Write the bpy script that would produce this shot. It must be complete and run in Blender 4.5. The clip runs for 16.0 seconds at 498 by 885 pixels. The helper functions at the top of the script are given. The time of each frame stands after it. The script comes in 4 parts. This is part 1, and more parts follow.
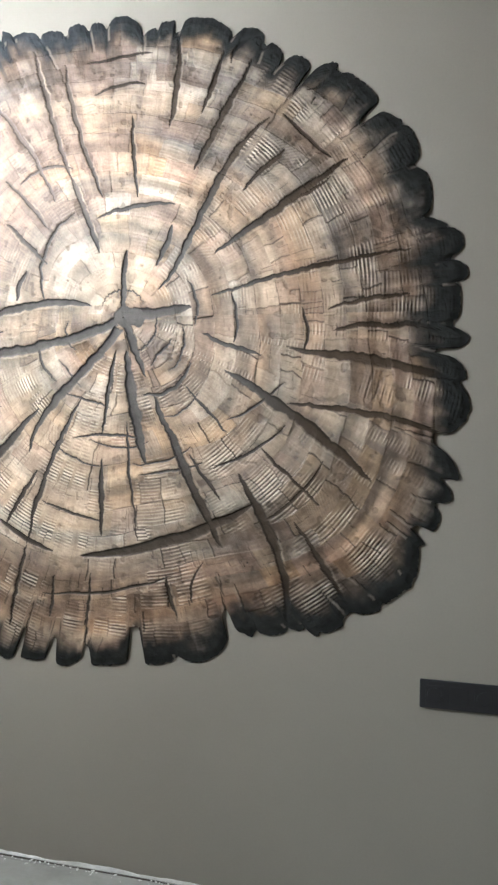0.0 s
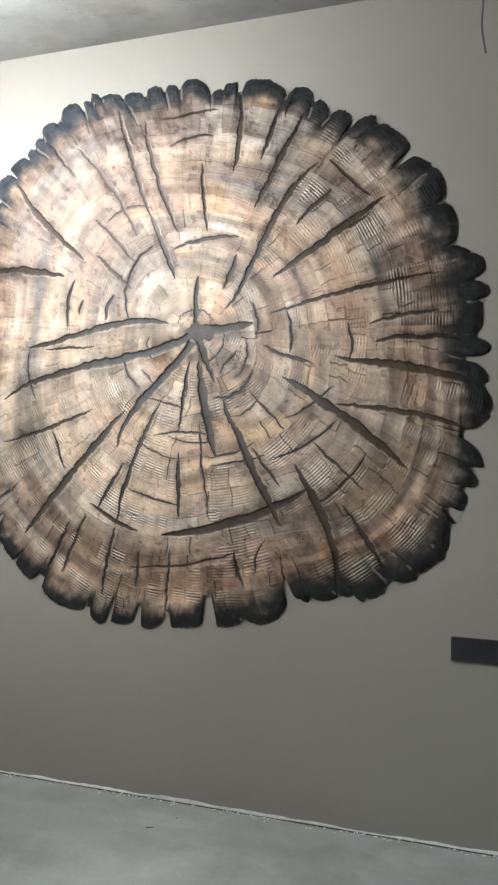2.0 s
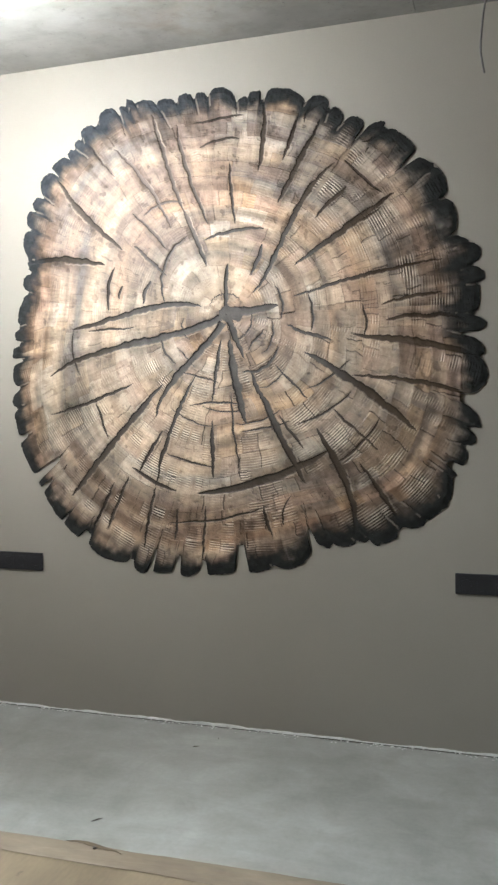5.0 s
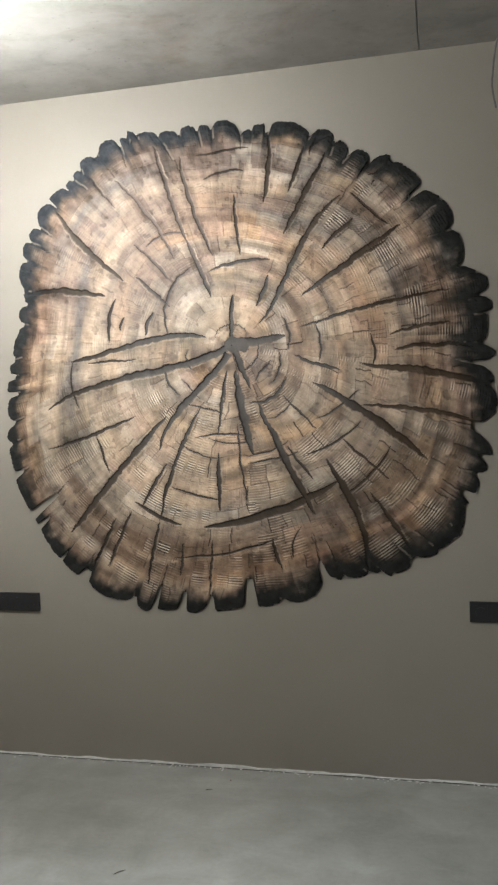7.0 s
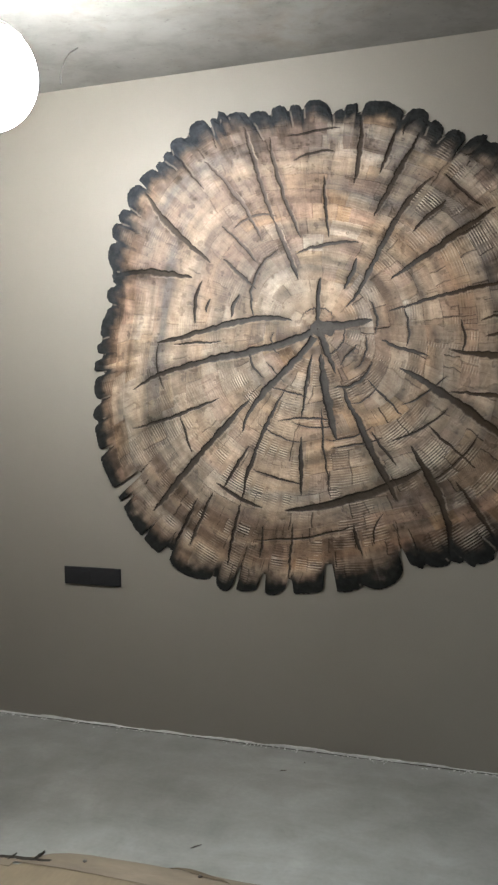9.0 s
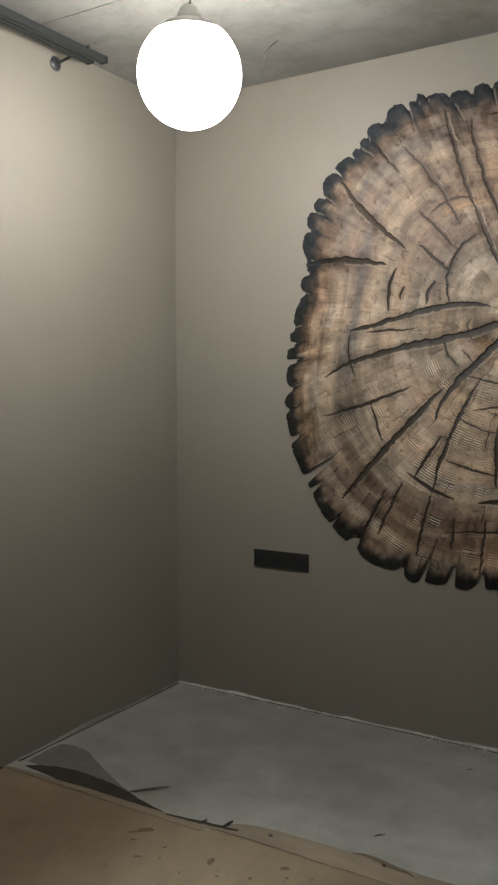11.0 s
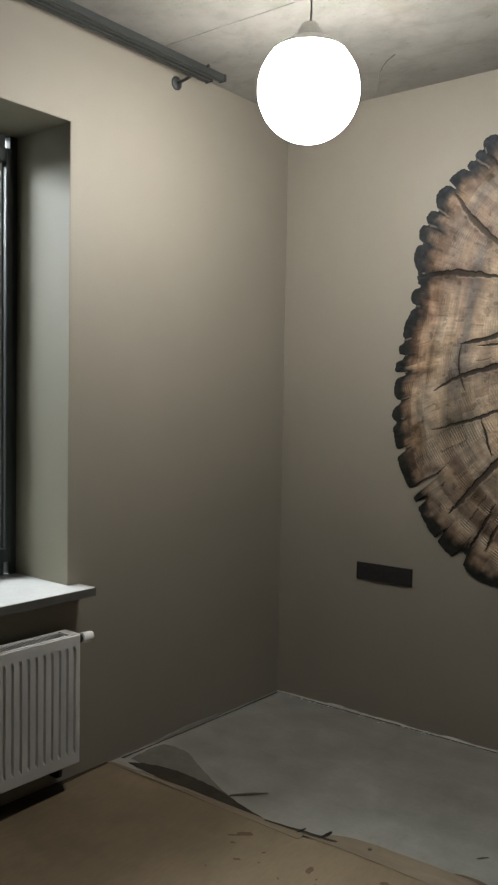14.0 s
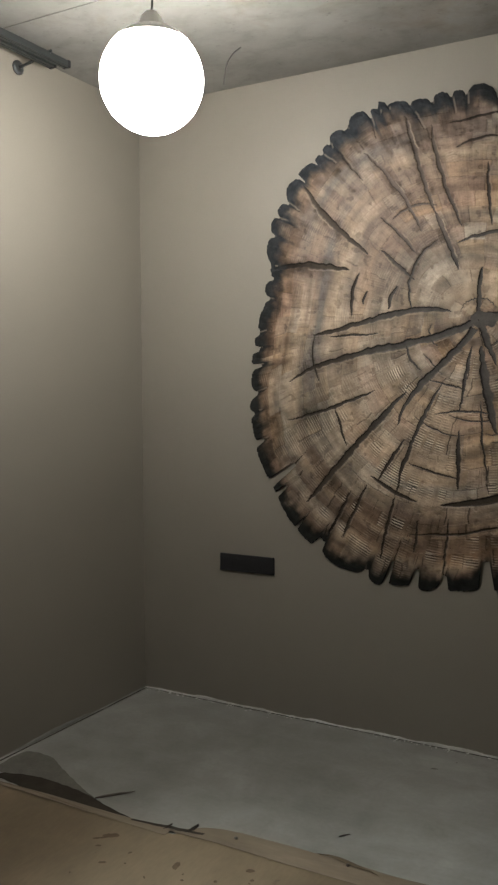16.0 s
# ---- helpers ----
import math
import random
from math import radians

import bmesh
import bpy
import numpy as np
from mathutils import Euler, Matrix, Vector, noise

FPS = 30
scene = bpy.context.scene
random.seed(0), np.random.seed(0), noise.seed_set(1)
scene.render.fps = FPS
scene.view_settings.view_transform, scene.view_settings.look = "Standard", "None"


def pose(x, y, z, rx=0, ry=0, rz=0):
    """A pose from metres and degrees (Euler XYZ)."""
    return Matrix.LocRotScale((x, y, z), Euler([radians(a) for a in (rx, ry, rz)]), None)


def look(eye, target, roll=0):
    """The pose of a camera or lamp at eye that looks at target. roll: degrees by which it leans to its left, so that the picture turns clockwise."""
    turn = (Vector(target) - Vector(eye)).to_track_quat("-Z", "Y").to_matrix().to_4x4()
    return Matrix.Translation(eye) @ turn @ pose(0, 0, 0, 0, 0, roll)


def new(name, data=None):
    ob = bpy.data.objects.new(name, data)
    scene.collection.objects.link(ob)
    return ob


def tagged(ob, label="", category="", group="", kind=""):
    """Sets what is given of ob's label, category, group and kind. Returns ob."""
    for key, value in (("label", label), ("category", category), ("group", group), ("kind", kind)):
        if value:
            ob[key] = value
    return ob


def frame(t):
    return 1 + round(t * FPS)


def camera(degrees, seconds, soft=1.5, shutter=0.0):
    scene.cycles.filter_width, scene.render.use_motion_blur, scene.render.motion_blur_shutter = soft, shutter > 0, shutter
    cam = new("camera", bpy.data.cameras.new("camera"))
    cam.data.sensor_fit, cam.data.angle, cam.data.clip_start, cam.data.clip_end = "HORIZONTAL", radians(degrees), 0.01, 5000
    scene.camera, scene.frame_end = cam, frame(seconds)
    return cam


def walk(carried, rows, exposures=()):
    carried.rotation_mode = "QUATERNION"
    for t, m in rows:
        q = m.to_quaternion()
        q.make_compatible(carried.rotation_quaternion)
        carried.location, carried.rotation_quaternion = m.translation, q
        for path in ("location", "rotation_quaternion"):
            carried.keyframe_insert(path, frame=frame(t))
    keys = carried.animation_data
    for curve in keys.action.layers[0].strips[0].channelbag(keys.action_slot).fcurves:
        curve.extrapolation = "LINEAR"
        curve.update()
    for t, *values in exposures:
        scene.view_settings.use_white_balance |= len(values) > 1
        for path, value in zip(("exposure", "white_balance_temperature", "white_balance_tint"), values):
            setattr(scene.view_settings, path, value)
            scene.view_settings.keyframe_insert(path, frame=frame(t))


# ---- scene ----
cam = camera(33.6, 16.0, 2.4)
PATH = [
    (0.0, (0.1397, 0.0879, 1.5762), (-0.4044, 2.0106, 1.4929), 0.48),
    (0.5, (0.2219, -0.0323, 1.5656), (-0.3912, 1.8694, 1.4783), 0.60),
    (1.0, (0.2595, -0.1207, 1.5758), (-0.4050, 1.7650, 1.5262), -0.02),
    (1.5, (0.2492, -0.2419, 1.5677), (-0.4237, 1.6412, 1.5324), -0.48),
    (2.0, (0.2516, -0.3775, 1.5790), (-0.4062, 1.5094, 1.4949), -0.20),
    (2.5, (0.2773, -0.4706, 1.5714), (-0.3978, 1.4090, 1.4650), 0.52),
    (3.0, (0.3709, -0.5682, 1.5626), (-0.3565, 1.2900, 1.4284), 0.37),
    (5.5, (0.1062, -0.9019, 1.5738), (-0.4685, 1.0082, 1.4283), -1.38),
    (6.0, (0.0569, -0.9192, 1.5648), (-0.5312, 0.9889, 1.4490), -1.67),
    (6.5, (-0.0245, -0.9337, 1.5601), (-0.5846, 0.9845, 1.4780), -2.10),
    (7.0, (-0.1236, -0.9014, 1.5581), (-0.5779, 1.0453, 1.4949), -1.88),
    (7.5, (-0.1715, -0.8821, 1.5464), (-0.5657, 1.0776, 1.4811), -1.28),
    (8.0, (-0.1765, -0.8871, 1.5493), (-0.6066, 1.0641, 1.4616), -0.97),
    (8.5, (-0.1704, -0.8958, 1.5677), (-0.6838, 1.0343, 1.4618), -0.80),
    (9.0, (-0.1825, -0.9090, 1.5762), (-0.7988, 0.9905, 1.4674), -0.55),
    (9.5, (-0.1988, -0.9159, 1.5764), (-0.9322, 0.9415, 1.4662), -0.46),
    (10.0, (-0.1950, -0.9158, 1.5836), (-1.0390, 0.8933, 1.4628), -0.28),
    (12.5, (-0.2243, -0.9641, 1.5468), (-1.4191, 0.6354, 1.4283), 0.76),
    (13.0, (-0.2287, -0.9716, 1.5492), (-1.4542, 0.6051, 1.4384), 1.24),
    (13.5, (-0.2466, -0.9947, 1.5476), (-1.4663, 0.5870, 1.4457), 1.38),
    (14.0, (-0.2221, -0.9813, 1.5531), (-1.4368, 0.6044, 1.4541), 1.02),
    (14.5, (-0.2113, -0.9698, 1.5534), (-1.3864, 0.6456, 1.4543), 0.70),
    (15.0, (-0.1941, -0.9524, 1.5564), (-1.3143, 0.7014, 1.4564), 0.37),
    (15.5, (-0.1860, -0.9397, 1.5535), (-1.2358, 0.7595, 1.4501), 0.17),
    (16.0, (-0.1797, -0.9339, 1.5682), (-1.1351, 0.8190, 1.4474), -0.22),
]
EXPOSURES = [(0.0, 2.1, 5450, 9), (1.0, 1.95, 5450, 9), (3.0, 1.92, 5500, 9), (5.5, 1.85, 5650, 9), (6.2, 1.56, 5750, 10), (7.0, 1.5, 5850, 10), (7.8, 1.68, 5800, 10), (8.6, 1.5, 5750, 10), (10.0, 0.74, 5900, 10), (12.0, 0.28, 6200, 10), (16.0, 0.27, 6200, 10)]
walk(cam, [(t, look(eye, target, roll)) for t, eye, target, roll in PATH], EXPOSURES)

# ---- world and large lights ----
NORTH, CEIL = 2.6, 3.03
WEST = pose(-2.742, NORTH, 0, 0, 0, -2.12)      # the window wall's own frame: x into the room, y along it from the corner
LAMP = Vector((-1.827, 1.413, 2.62))

world = bpy.data.worlds.new("world")
scene.world = world
world.use_nodes = True
sky = world.node_tree.nodes.new("ShaderNodeTexSky")
sky.sky_type, sky.sun_disc, sky.sun_elevation, sky.sun_rotation = "NISHITA", False, radians(35), radians(60)
world.node_tree.links.new(sky.outputs["Color"], world.node_tree.nodes["Background"].inputs["Color"])
world.node_tree.nodes["Background"].inputs["Strength"].default_value = 0.1

daylight = new("daylight", bpy.data.lights.new("daylight", "AREA"))
daylight.data.shape, daylight.data.size, daylight.data.size_y = "RECTANGLE", 1.1, 0.8
daylight.data.energy, daylight.data.color = 116, (0.95, 0.99, 0.97)
daylight.matrix_world = WEST @ look((-2.0, -2.25, 2.85), (0.9, -1.5, 0.0))


# ---- materials ----
def material(name, rough=0.6, metal=0.0, spec=0.5):
    m = bpy.data.materials.new(name)
    m.use_nodes = True
    b = m.node_tree.nodes["Principled BSDF"]
    b.inputs["Roughness"].default_value, b.inputs["Metallic"].default_value = rough, metal
    b.inputs["Specular IOR Level"].default_value = spec
    return m, m.node_tree.nodes, m.node_tree.links, b


def noise_node(m, scale, detail=4.0, rough=0.55, stretch=(1, 1, 1), distortion=0.0):
    n, k = m.node_tree.nodes, m.node_tree.links
    co, mp, tx = n.new("ShaderNodeTexCoord"), n.new("ShaderNodeMapping"), n.new("ShaderNodeTexNoise")
    mp.inputs["Scale"].default_value = stretch
    tx.inputs["Scale"].default_value, tx.inputs["Detail"].default_value = scale, detail
    tx.inputs["Roughness"].default_value, tx.inputs["Distortion"].default_value = rough, distortion
    k.new(co.outputs["Object"], mp.inputs["Vector"])
    k.new(mp.outputs["Vector"], tx.inputs["Vector"])
    return tx.outputs["Fac"]


def ramp(m, fac, stops):
    r = m.node_tree.nodes.new("ShaderNodeValToRGB")
    while len(r.color_ramp.elements) < len(stops):
        r.color_ramp.elements.new(0.5)
    for e, (at, c) in zip(r.color_ramp.elements, stops):
        e.position, e.color = at, (*c, 1)
    m.node_tree.links.new(fac, r.inputs["Fac"])
    return r.outputs["Color"]


def mix(m, fac, a, b, mode="MIX"):
    x = m.node_tree.nodes.new("ShaderNodeMix")
    x.data_type, x.blend_type = "RGBA", mode
    for key, v in ((0, fac), (6, a), (7, b)):
        if hasattr(v, "links"):
            m.node_tree.links.new(v, x.inputs[key])
        else:
            x.inputs[key].default_value = v if key == 0 else (*v, 1)
    return x.outputs[2]


def bump(m, b, *heights):
    last = None
    for h, strength, dist in heights:
        u = m.node_tree.nodes.new("ShaderNodeBump")
        u.inputs["Strength"].default_value, u.inputs["Distance"].default_value = strength, dist
        m.node_tree.links.new(h, u.inputs["Height"])
        if last:
            m.node_tree.links.new(last, u.inputs["Normal"])
        last = u.outputs["Normal"]
    m.node_tree.links.new(last, b.inputs["Normal"])


def surface(name, low, high, scale, fine=60.0, rough=0.6, relief=0.25, dist=0.002, metal=0.0, spec=0.5, stretch=(1, 1, 1), grain=0.12):
    """Two-scale variation between two base colours, with fine grain and relief."""
    m, n, k, b = material(name, rough, metal, spec)
    big, small = noise_node(m, scale, 5, 0.6, stretch), noise_node(m, fine, 4, 0.6, stretch)
    base = ramp(m, big, [(0.3, low), (0.7, high)])
    speck = ramp(m, small, [(0.25, (1 - grain,) * 3), (0.75, (1 + grain,) * 3)])
    k.new(mix(m, 1.0, base, speck, "MULTIPLY"), b.inputs["Base Color"])
    r = n.new("ShaderNodeMapRange")
    r.inputs["To Min"].default_value, r.inputs["To Max"].default_value = max(rough - 0.1, 0.05), min(rough + 0.1, 1)
    k.new(big, r.inputs["Value"])
    k.new(r.outputs["Result"], b.inputs["Roughness"])
    bump(m, b, (small, relief, dist))
    return m


WALL = surface("taupe_wall_paint", (0.203, 0.184, 0.147), (0.225, 0.204, 0.164), 1.3, 140, 0.62, 0.12, 0.001, grain=0.03)
REVEAL = surface("grey_reveal_paint", (0.165, 0.150, 0.107), (0.188, 0.173, 0.126), 1.6, 120, 0.65, 0.12, 0.001, grain=0.03)
PLASTER = surface("plain_plaster", (0.19, 0.172, 0.145), (0.22, 0.20, 0.168), 1.5, 80, 0.7, 0.1, 0.001, grain=0.04)
BLACK = surface("black_plastic", (0.010, 0.010, 0.011), (0.014, 0.014, 0.015), 20, 300, 0.5, 0.05, 0.0004)
ENAMEL = surface("white_enamel", (0.84, 0.84, 0.82), (0.88, 0.88, 0.86), 5, 200, 0.32, 0.03, 0.0003, grain=0.02)
PLASTIC = surface("white_plastic", (0.74, 0.74, 0.72), (0.80, 0.80, 0.78), 9, 200, 0.4, 0.03, 0.0003, grain=0.02)
STONE = surface("white_sill_board", (0.52, 0.53, 0.52), (0.60, 0.61, 0.60), 3, 60, 0.2, 0.05, 0.0004, spec=0.9, grain=0.05)
SILL_EDGE = surface("grey_sill_edge", (0.06, 0.06, 0.052), (0.09, 0.09, 0.078), 12, 120, 0.6, 0.1, 0.0006)
FRAME = surface("anthracite_window_profile", (0.020, 0.027, 0.026), (0.028, 0.036, 0.034), 8, 250, 0.42, 0.04, 0.0003)
RAIL = surface("dark_aluminium_rail", (0.026, 0.029, 0.028), (0.040, 0.044, 0.042), 12, 200, 0.45, 0.04, 0.0003, metal=0.3, stretch=(1, 0.05, 1))
CABLE = surface("dark_cable_sheath", (0.06, 0.055, 0.05), (0.10, 0.09, 0.08), 20, 200, 0.5, 0.05, 0.0004)
FOAM = surface("pale_edge_strip", (0.36, 0.35, 0.32), (0.60, 0.59, 0.55), 14, 90, 0.8, 0.3, 0.002, grain=0.15)
METAL = surface("galvanised_steel", (0.30, 0.30, 0.30), (0.45, 0.45, 0.45), 15, 120, 0.4, 0.1, 0.0005, metal=0.9)
SPACER = surface("light_spacer", (0.42, 0.42, 0.39), (0.48, 0.48, 0.45), 6, 150, 0.35, 0.02, 0.0003)
TAPE = surface("paper_tape", (0.110, 0.084, 0.053), (0.186, 0.146, 0.097), 9, 60, 0.6, 0.25, 0.001, stretch=(0.3, 1, 1))
# dark scraps, and dark pieces laid where there is only shade
DARK_FILL = surface("dark_scrap_and_shade", (0.018, 0.0145, 0.010), (0.042, 0.035, 0.025), 9, 90, 0.85, 0.3, 0.001, spec=0.2)
FILM = surface("grey_matt", (0.088, 0.082, 0.066), (0.145, 0.137, 0.114), 9, 90, 0.7, 0.2, 0.001, spec=0.3)
TWIG = surface("dark_splinter", (0.05, 0.04, 0.03), (0.10, 0.08, 0.06), 30, 150, 0.7, 0.3, 0.001)


def concrete():
    m, n, k, b = material("cast_concrete", 0.75)
    big, mid, fine, rust = noise_node(m, 1.3, 6, 0.62), noise_node(m, 6, 6, 0.68, (1, 1.3, 1), 0.3), noise_node(m, 45, 5, 0.6), noise_node(m, 2.4, 6, 0.7, (1, 1, 1), 0.5)
    base = ramp(m, big, [(0.3, (0.145, 0.138, 0.120)), (0.7, (0.262, 0.252, 0.228))])
    base = mix(m, 1.0, base, ramp(m, mid, [(0.28, (0.78, 0.77, 0.75)), (0.5, (1, 1, 1)), (0.8, (1.10, 1.10, 1.08))]), "MULTIPLY")
    base = mix(m, 1.0, base, ramp(m, rust, [(0.52, (1, 1, 1)), (0.72, (0.86, 0.78, 0.70))]), "MULTIPLY")
    pits = ramp(m, fine, [(0.26, (0.62, 0.62, 0.60)), (0.36, (1, 1, 1))])
    k.new(mix(m, 1.0, base, pits, "MULTIPLY"), b.inputs["Base Color"])
    bump(m, b, (mid, 0.25, 0.006), (fine, 0.3, 0.002))
    return m


def screed():
    m, n, k, b = material("grey_floor_screed", 0.42)
    big, mid, sweep, fine = noise_node(m, 1.5, 4, 0.55), noise_node(m, 6, 5, 0.62, (1, 1, 1), 0.8), noise_node(m, 3.2, 5, 0.6, (0.6, 2.2, 1), 1.2), noise_node(m, 55, 4, 0.6)
    base = ramp(m, big, [(0.3, (0.158, 0.155, 0.136)), (0.7, (0.268, 0.263, 0.236))])
    base = mix(m, 1.0, base, ramp(m, mid, [(0.3, (0.86, 0.86, 0.85)), (0.55, (1.0, 1.0, 1.0)), (0.75, (1.13, 1.13, 1.14))]), "MULTIPLY")
    base = mix(m, 1.0, base, ramp(m, sweep, [(0.3, (0.88, 0.88, 0.87)), (0.7, (1.10, 1.10, 1.10))]), "MULTIPLY")
    base = mix(m, 1.0, base, ramp(m, fine, [(0.25, (0.92, 0.92, 0.92)), (0.75, (1.06, 1.06, 1.06))]), "MULTIPLY")
    k.new(base, b.inputs["Base Color"])
    r = n.new("ShaderNodeMapRange")
    r.inputs["To Min"].default_value, r.inputs["To Max"].default_value = 0.28, 0.56
    k.new(sweep, r.inputs["Value"])
    k.new(r.outputs["Result"], b.inputs["Roughness"])
    bump(m, b, (sweep, 0.12, 0.006), (mid, 0.12, 0.003), (fine, 0.15, 0.001))
    return m


def kraft():
    m, n, k, b = material("kraft_board", 0.46)
    big, mid, spots, fibre = noise_node(m, 1.6, 5, 0.6), noise_node(m, 9, 5, 0.6, (1, 0.35, 1)), noise_node(m, 13, 4, 0.7), noise_node(m, 90, 4, 0.6, (1, 0.25, 1))
    base = ramp(m, big, [(0.3, (0.108, 0.081, 0.046)), (0.7, (0.196, 0.150, 0.090))])
    base = mix(m, 1.0, base, ramp(m, mid, [(0.3, (0.86, 0.85, 0.84)), (0.7, (1.10, 1.10, 1.10))]), "MULTIPLY")
    base = mix(m, 1.0, base, ramp(m, fibre, [(0.3, (0.90, 0.90, 0.89)), (0.7, (1.07, 1.07, 1.07))]), "MULTIPLY")
    base = mix(m, 1.0, base, ramp(m, spots, [(0.25, (0.50, 0.46, 0.42)), (0.33, (1, 1, 1))]), "MULTIPLY")
    k.new(base, b.inputs["Base Color"])
    r = n.new("ShaderNodeMapRange")
    r.inputs["To Min"].default_value, r.inputs["To Max"].default_value = 0.46, 0.62
    k.new(mid, r.inputs["Value"])
    k.new(r.outputs["Result"], b.inputs["Roughness"])
    bump(m, b, (mid, 0.15, 0.002), (big, 0.2, 0.01), (fibre, 0.15, 0.0006))
    return m


def glowing(name, colour, strength):
    m = bpy.data.materials.new(name)
    m.use_nodes = True
    b = m.node_tree.nodes["Principled BSDF"]
    b.inputs["Base Color"].default_value = (0.8, 0.8, 0.8, 1)
    b.inputs["Emission Color"].default_value, b.inputs["Emission Strength"].default_value = (*colour, 1), strength
    return m


def pane_glass():
    m = bpy.data.materials.new("clear_glass")
    m.use_nodes = True
    n, k = m.node_tree.nodes, m.node_tree.links
    n.remove(n["Principled BSDF"])
    a, g, f, x = n.new("ShaderNodeBsdfTransparent"), n.new("ShaderNodeBsdfGlossy"), n.new("ShaderNodeFresnel"), n.new("ShaderNodeMixShader")
    a.inputs["Color"].default_value, g.inputs["Roughness"].default_value = (0.93, 0.96, 0.94, 1), 0.02
    k.new(f.outputs["Fac"], x.inputs["Fac"])
    k.new(a.outputs["BSDF"], x.inputs[1])
    k.new(g.outputs["BSDF"], x.inputs[2])
    k.new(x.outputs["Shader"], n["Material Output"].inputs["Surface"])
    return m


# colour of the dried splashes and of the tape end's shadow
SPLASH_AND_SHADE = surface("dried_splash_and_shade", (0.075, 0.055, 0.033), (0.120, 0.090, 0.055), 30, 140, 0.7, 0.1, 0.0006, spec=0.2)
CONCRETE, SCREED, KRAFT, GLASS = concrete(), screed(), kraft(), pane_glass()
# glow of the lamp and of the glare around it
LAMPGLOW = glowing("lamp_glare_glow", (1.0, 0.945, 0.875), 62)


# ---- building helpers ----
def part(name, bm, mat, parent=None, label="", smooth=False):
    """Links a bmesh as one mesh object under a thing or a part."""
    me = bpy.data.meshes.new(name)
    if smooth:
        for f in bm.faces:
            f.smooth = True
    bm.to_mesh(me)
    bm.free()
    if mat:
        me.materials.append(mat)
    ob = new(name, me)
    if parent:
        ob.parent = parent
    if label:
        ob["label"] = label
    return ob


def thing(name, m, label, category, group="", kind=""):
    ob = new(name)
    ob.matrix_world = m
    return tagged(ob, label, category, group, kind)


def box(bm, x0, x1, y0, y1, z0, z1, bevel=0.0, segs=2):
    made = bmesh.ops.create_cube(bm, size=1.0, matrix=Matrix.LocRotScale(((x0 + x1) / 2, (y0 + y1) / 2, (z0 + z1) / 2), None, (x1 - x0, y1 - y0, z1 - z0)))
    if bevel:
        edges = list({e for v in made["verts"] for e in v.link_edges})
        bmesh.ops.bevel(bm, geom=edges, offset=bevel, segments=segs, affect="EDGES", profile=0.5)
    return bm


def cube(x0, x1, y0, y1, z0, z1, bevel=0.0, segs=2):
    return box(bmesh.new(), x0, x1, y0, y1, z0, z1, bevel, segs)


def tube(bm, points, radius, sides=8):
    """A round bar along points."""
    rings, pts = [], [Vector(p) for p in points]
    for i, p in enumerate(pts):
        d = (pts[min(i + 1, len(pts) - 1)] - pts[max(i - 1, 0)]).normalized()
        u = d.orthogonal().normalized() if not rings else (u - d * u.dot(d)).normalized()
        v = d.cross(u)
        r = radius[i] if hasattr(radius, "__len__") else radius
        rings.append([bm.verts.new(p + r * (math.cos(a) * u + math.sin(a) * v)) for a in (2 * math.pi * j / sides for j in range(sides))])
    for a, b in zip(rings, rings[1:]):
        for j in range(sides):
            bm.faces.new((a[j], a[(j + 1) % sides], b[(j + 1) % sides], b[j]))
    bm.faces.new(rings[0][::-1])
    bm.faces.new(rings[-1])
    return bm


def lathe(bm, profile, m=Matrix(), sides=24):
    """A turned body: (radius, height) along the local z axis."""
    rings = [[bm.verts.new(m @ Vector((r * math.cos(a), r * math.sin(a), z))) for a in (2 * math.pi * j / sides for j in range(sides))] for r, z in profile]
    for a, b in zip(rings, rings[1:]):
        for j in range(sides):
            bm.faces.new((a[j], a[(j + 1) % sides], b[(j + 1) % sides], b[j]))
    bm.faces.new(rings[0][::-1])
    bm.faces.new(rings[-1])
    return bm


# ---- the room ----
EAST, SOUTH = 3.0, -4.4
SILL, HEAD, JAMB_N, JAMB_S = 0.763, 2.64, -1.407, -3.05

wall_north = tagged(part("wall_north", cube(-3.3, EAST + 0.25, NORTH, NORTH + 0.25, 0, CEIL), WALL), "taupe painted plaster wall behind the wood slice relief", "wall", kind="structure")
bm = bmesh.new()
box(bm, -0.45, 0, -7.4, 0.0, 0, SILL)
box(bm, -0.45, 0, -7.4, 0.0, HEAD, CEIL)
box(bm, -0.45, 0, JAMB_N, 0.0, SILL, HEAD)
box(bm, -0.45, 0, -7.4, JAMB_S, SILL, HEAD)
wall_west = tagged(part("wall_west", bm, WALL), "taupe painted plaster wall with a deep window opening", "wall", kind="structure")
wall_west.matrix_world = WEST
wall_east = tagged(part("wall_east", cube(EAST, EAST + 0.25, SOUTH, NORTH, 0, CEIL), PLASTER), "plain plastered wall", "wall", kind="structure")
wall_south = tagged(part("wall_south", cube(-3.5, EAST + 0.25, SOUTH - 0.25, SOUTH, 0, CEIL), PLASTER), "plain plastered wall", "wall", kind="structure")
floor = tagged(part("floor", cube(-3.5, EAST + 0.25, SOUTH - 0.25, NORTH + 0.25, -0.2, 0), SCREED), "bare grey cement screed with trowel marks and stains", "floor", kind="structure")

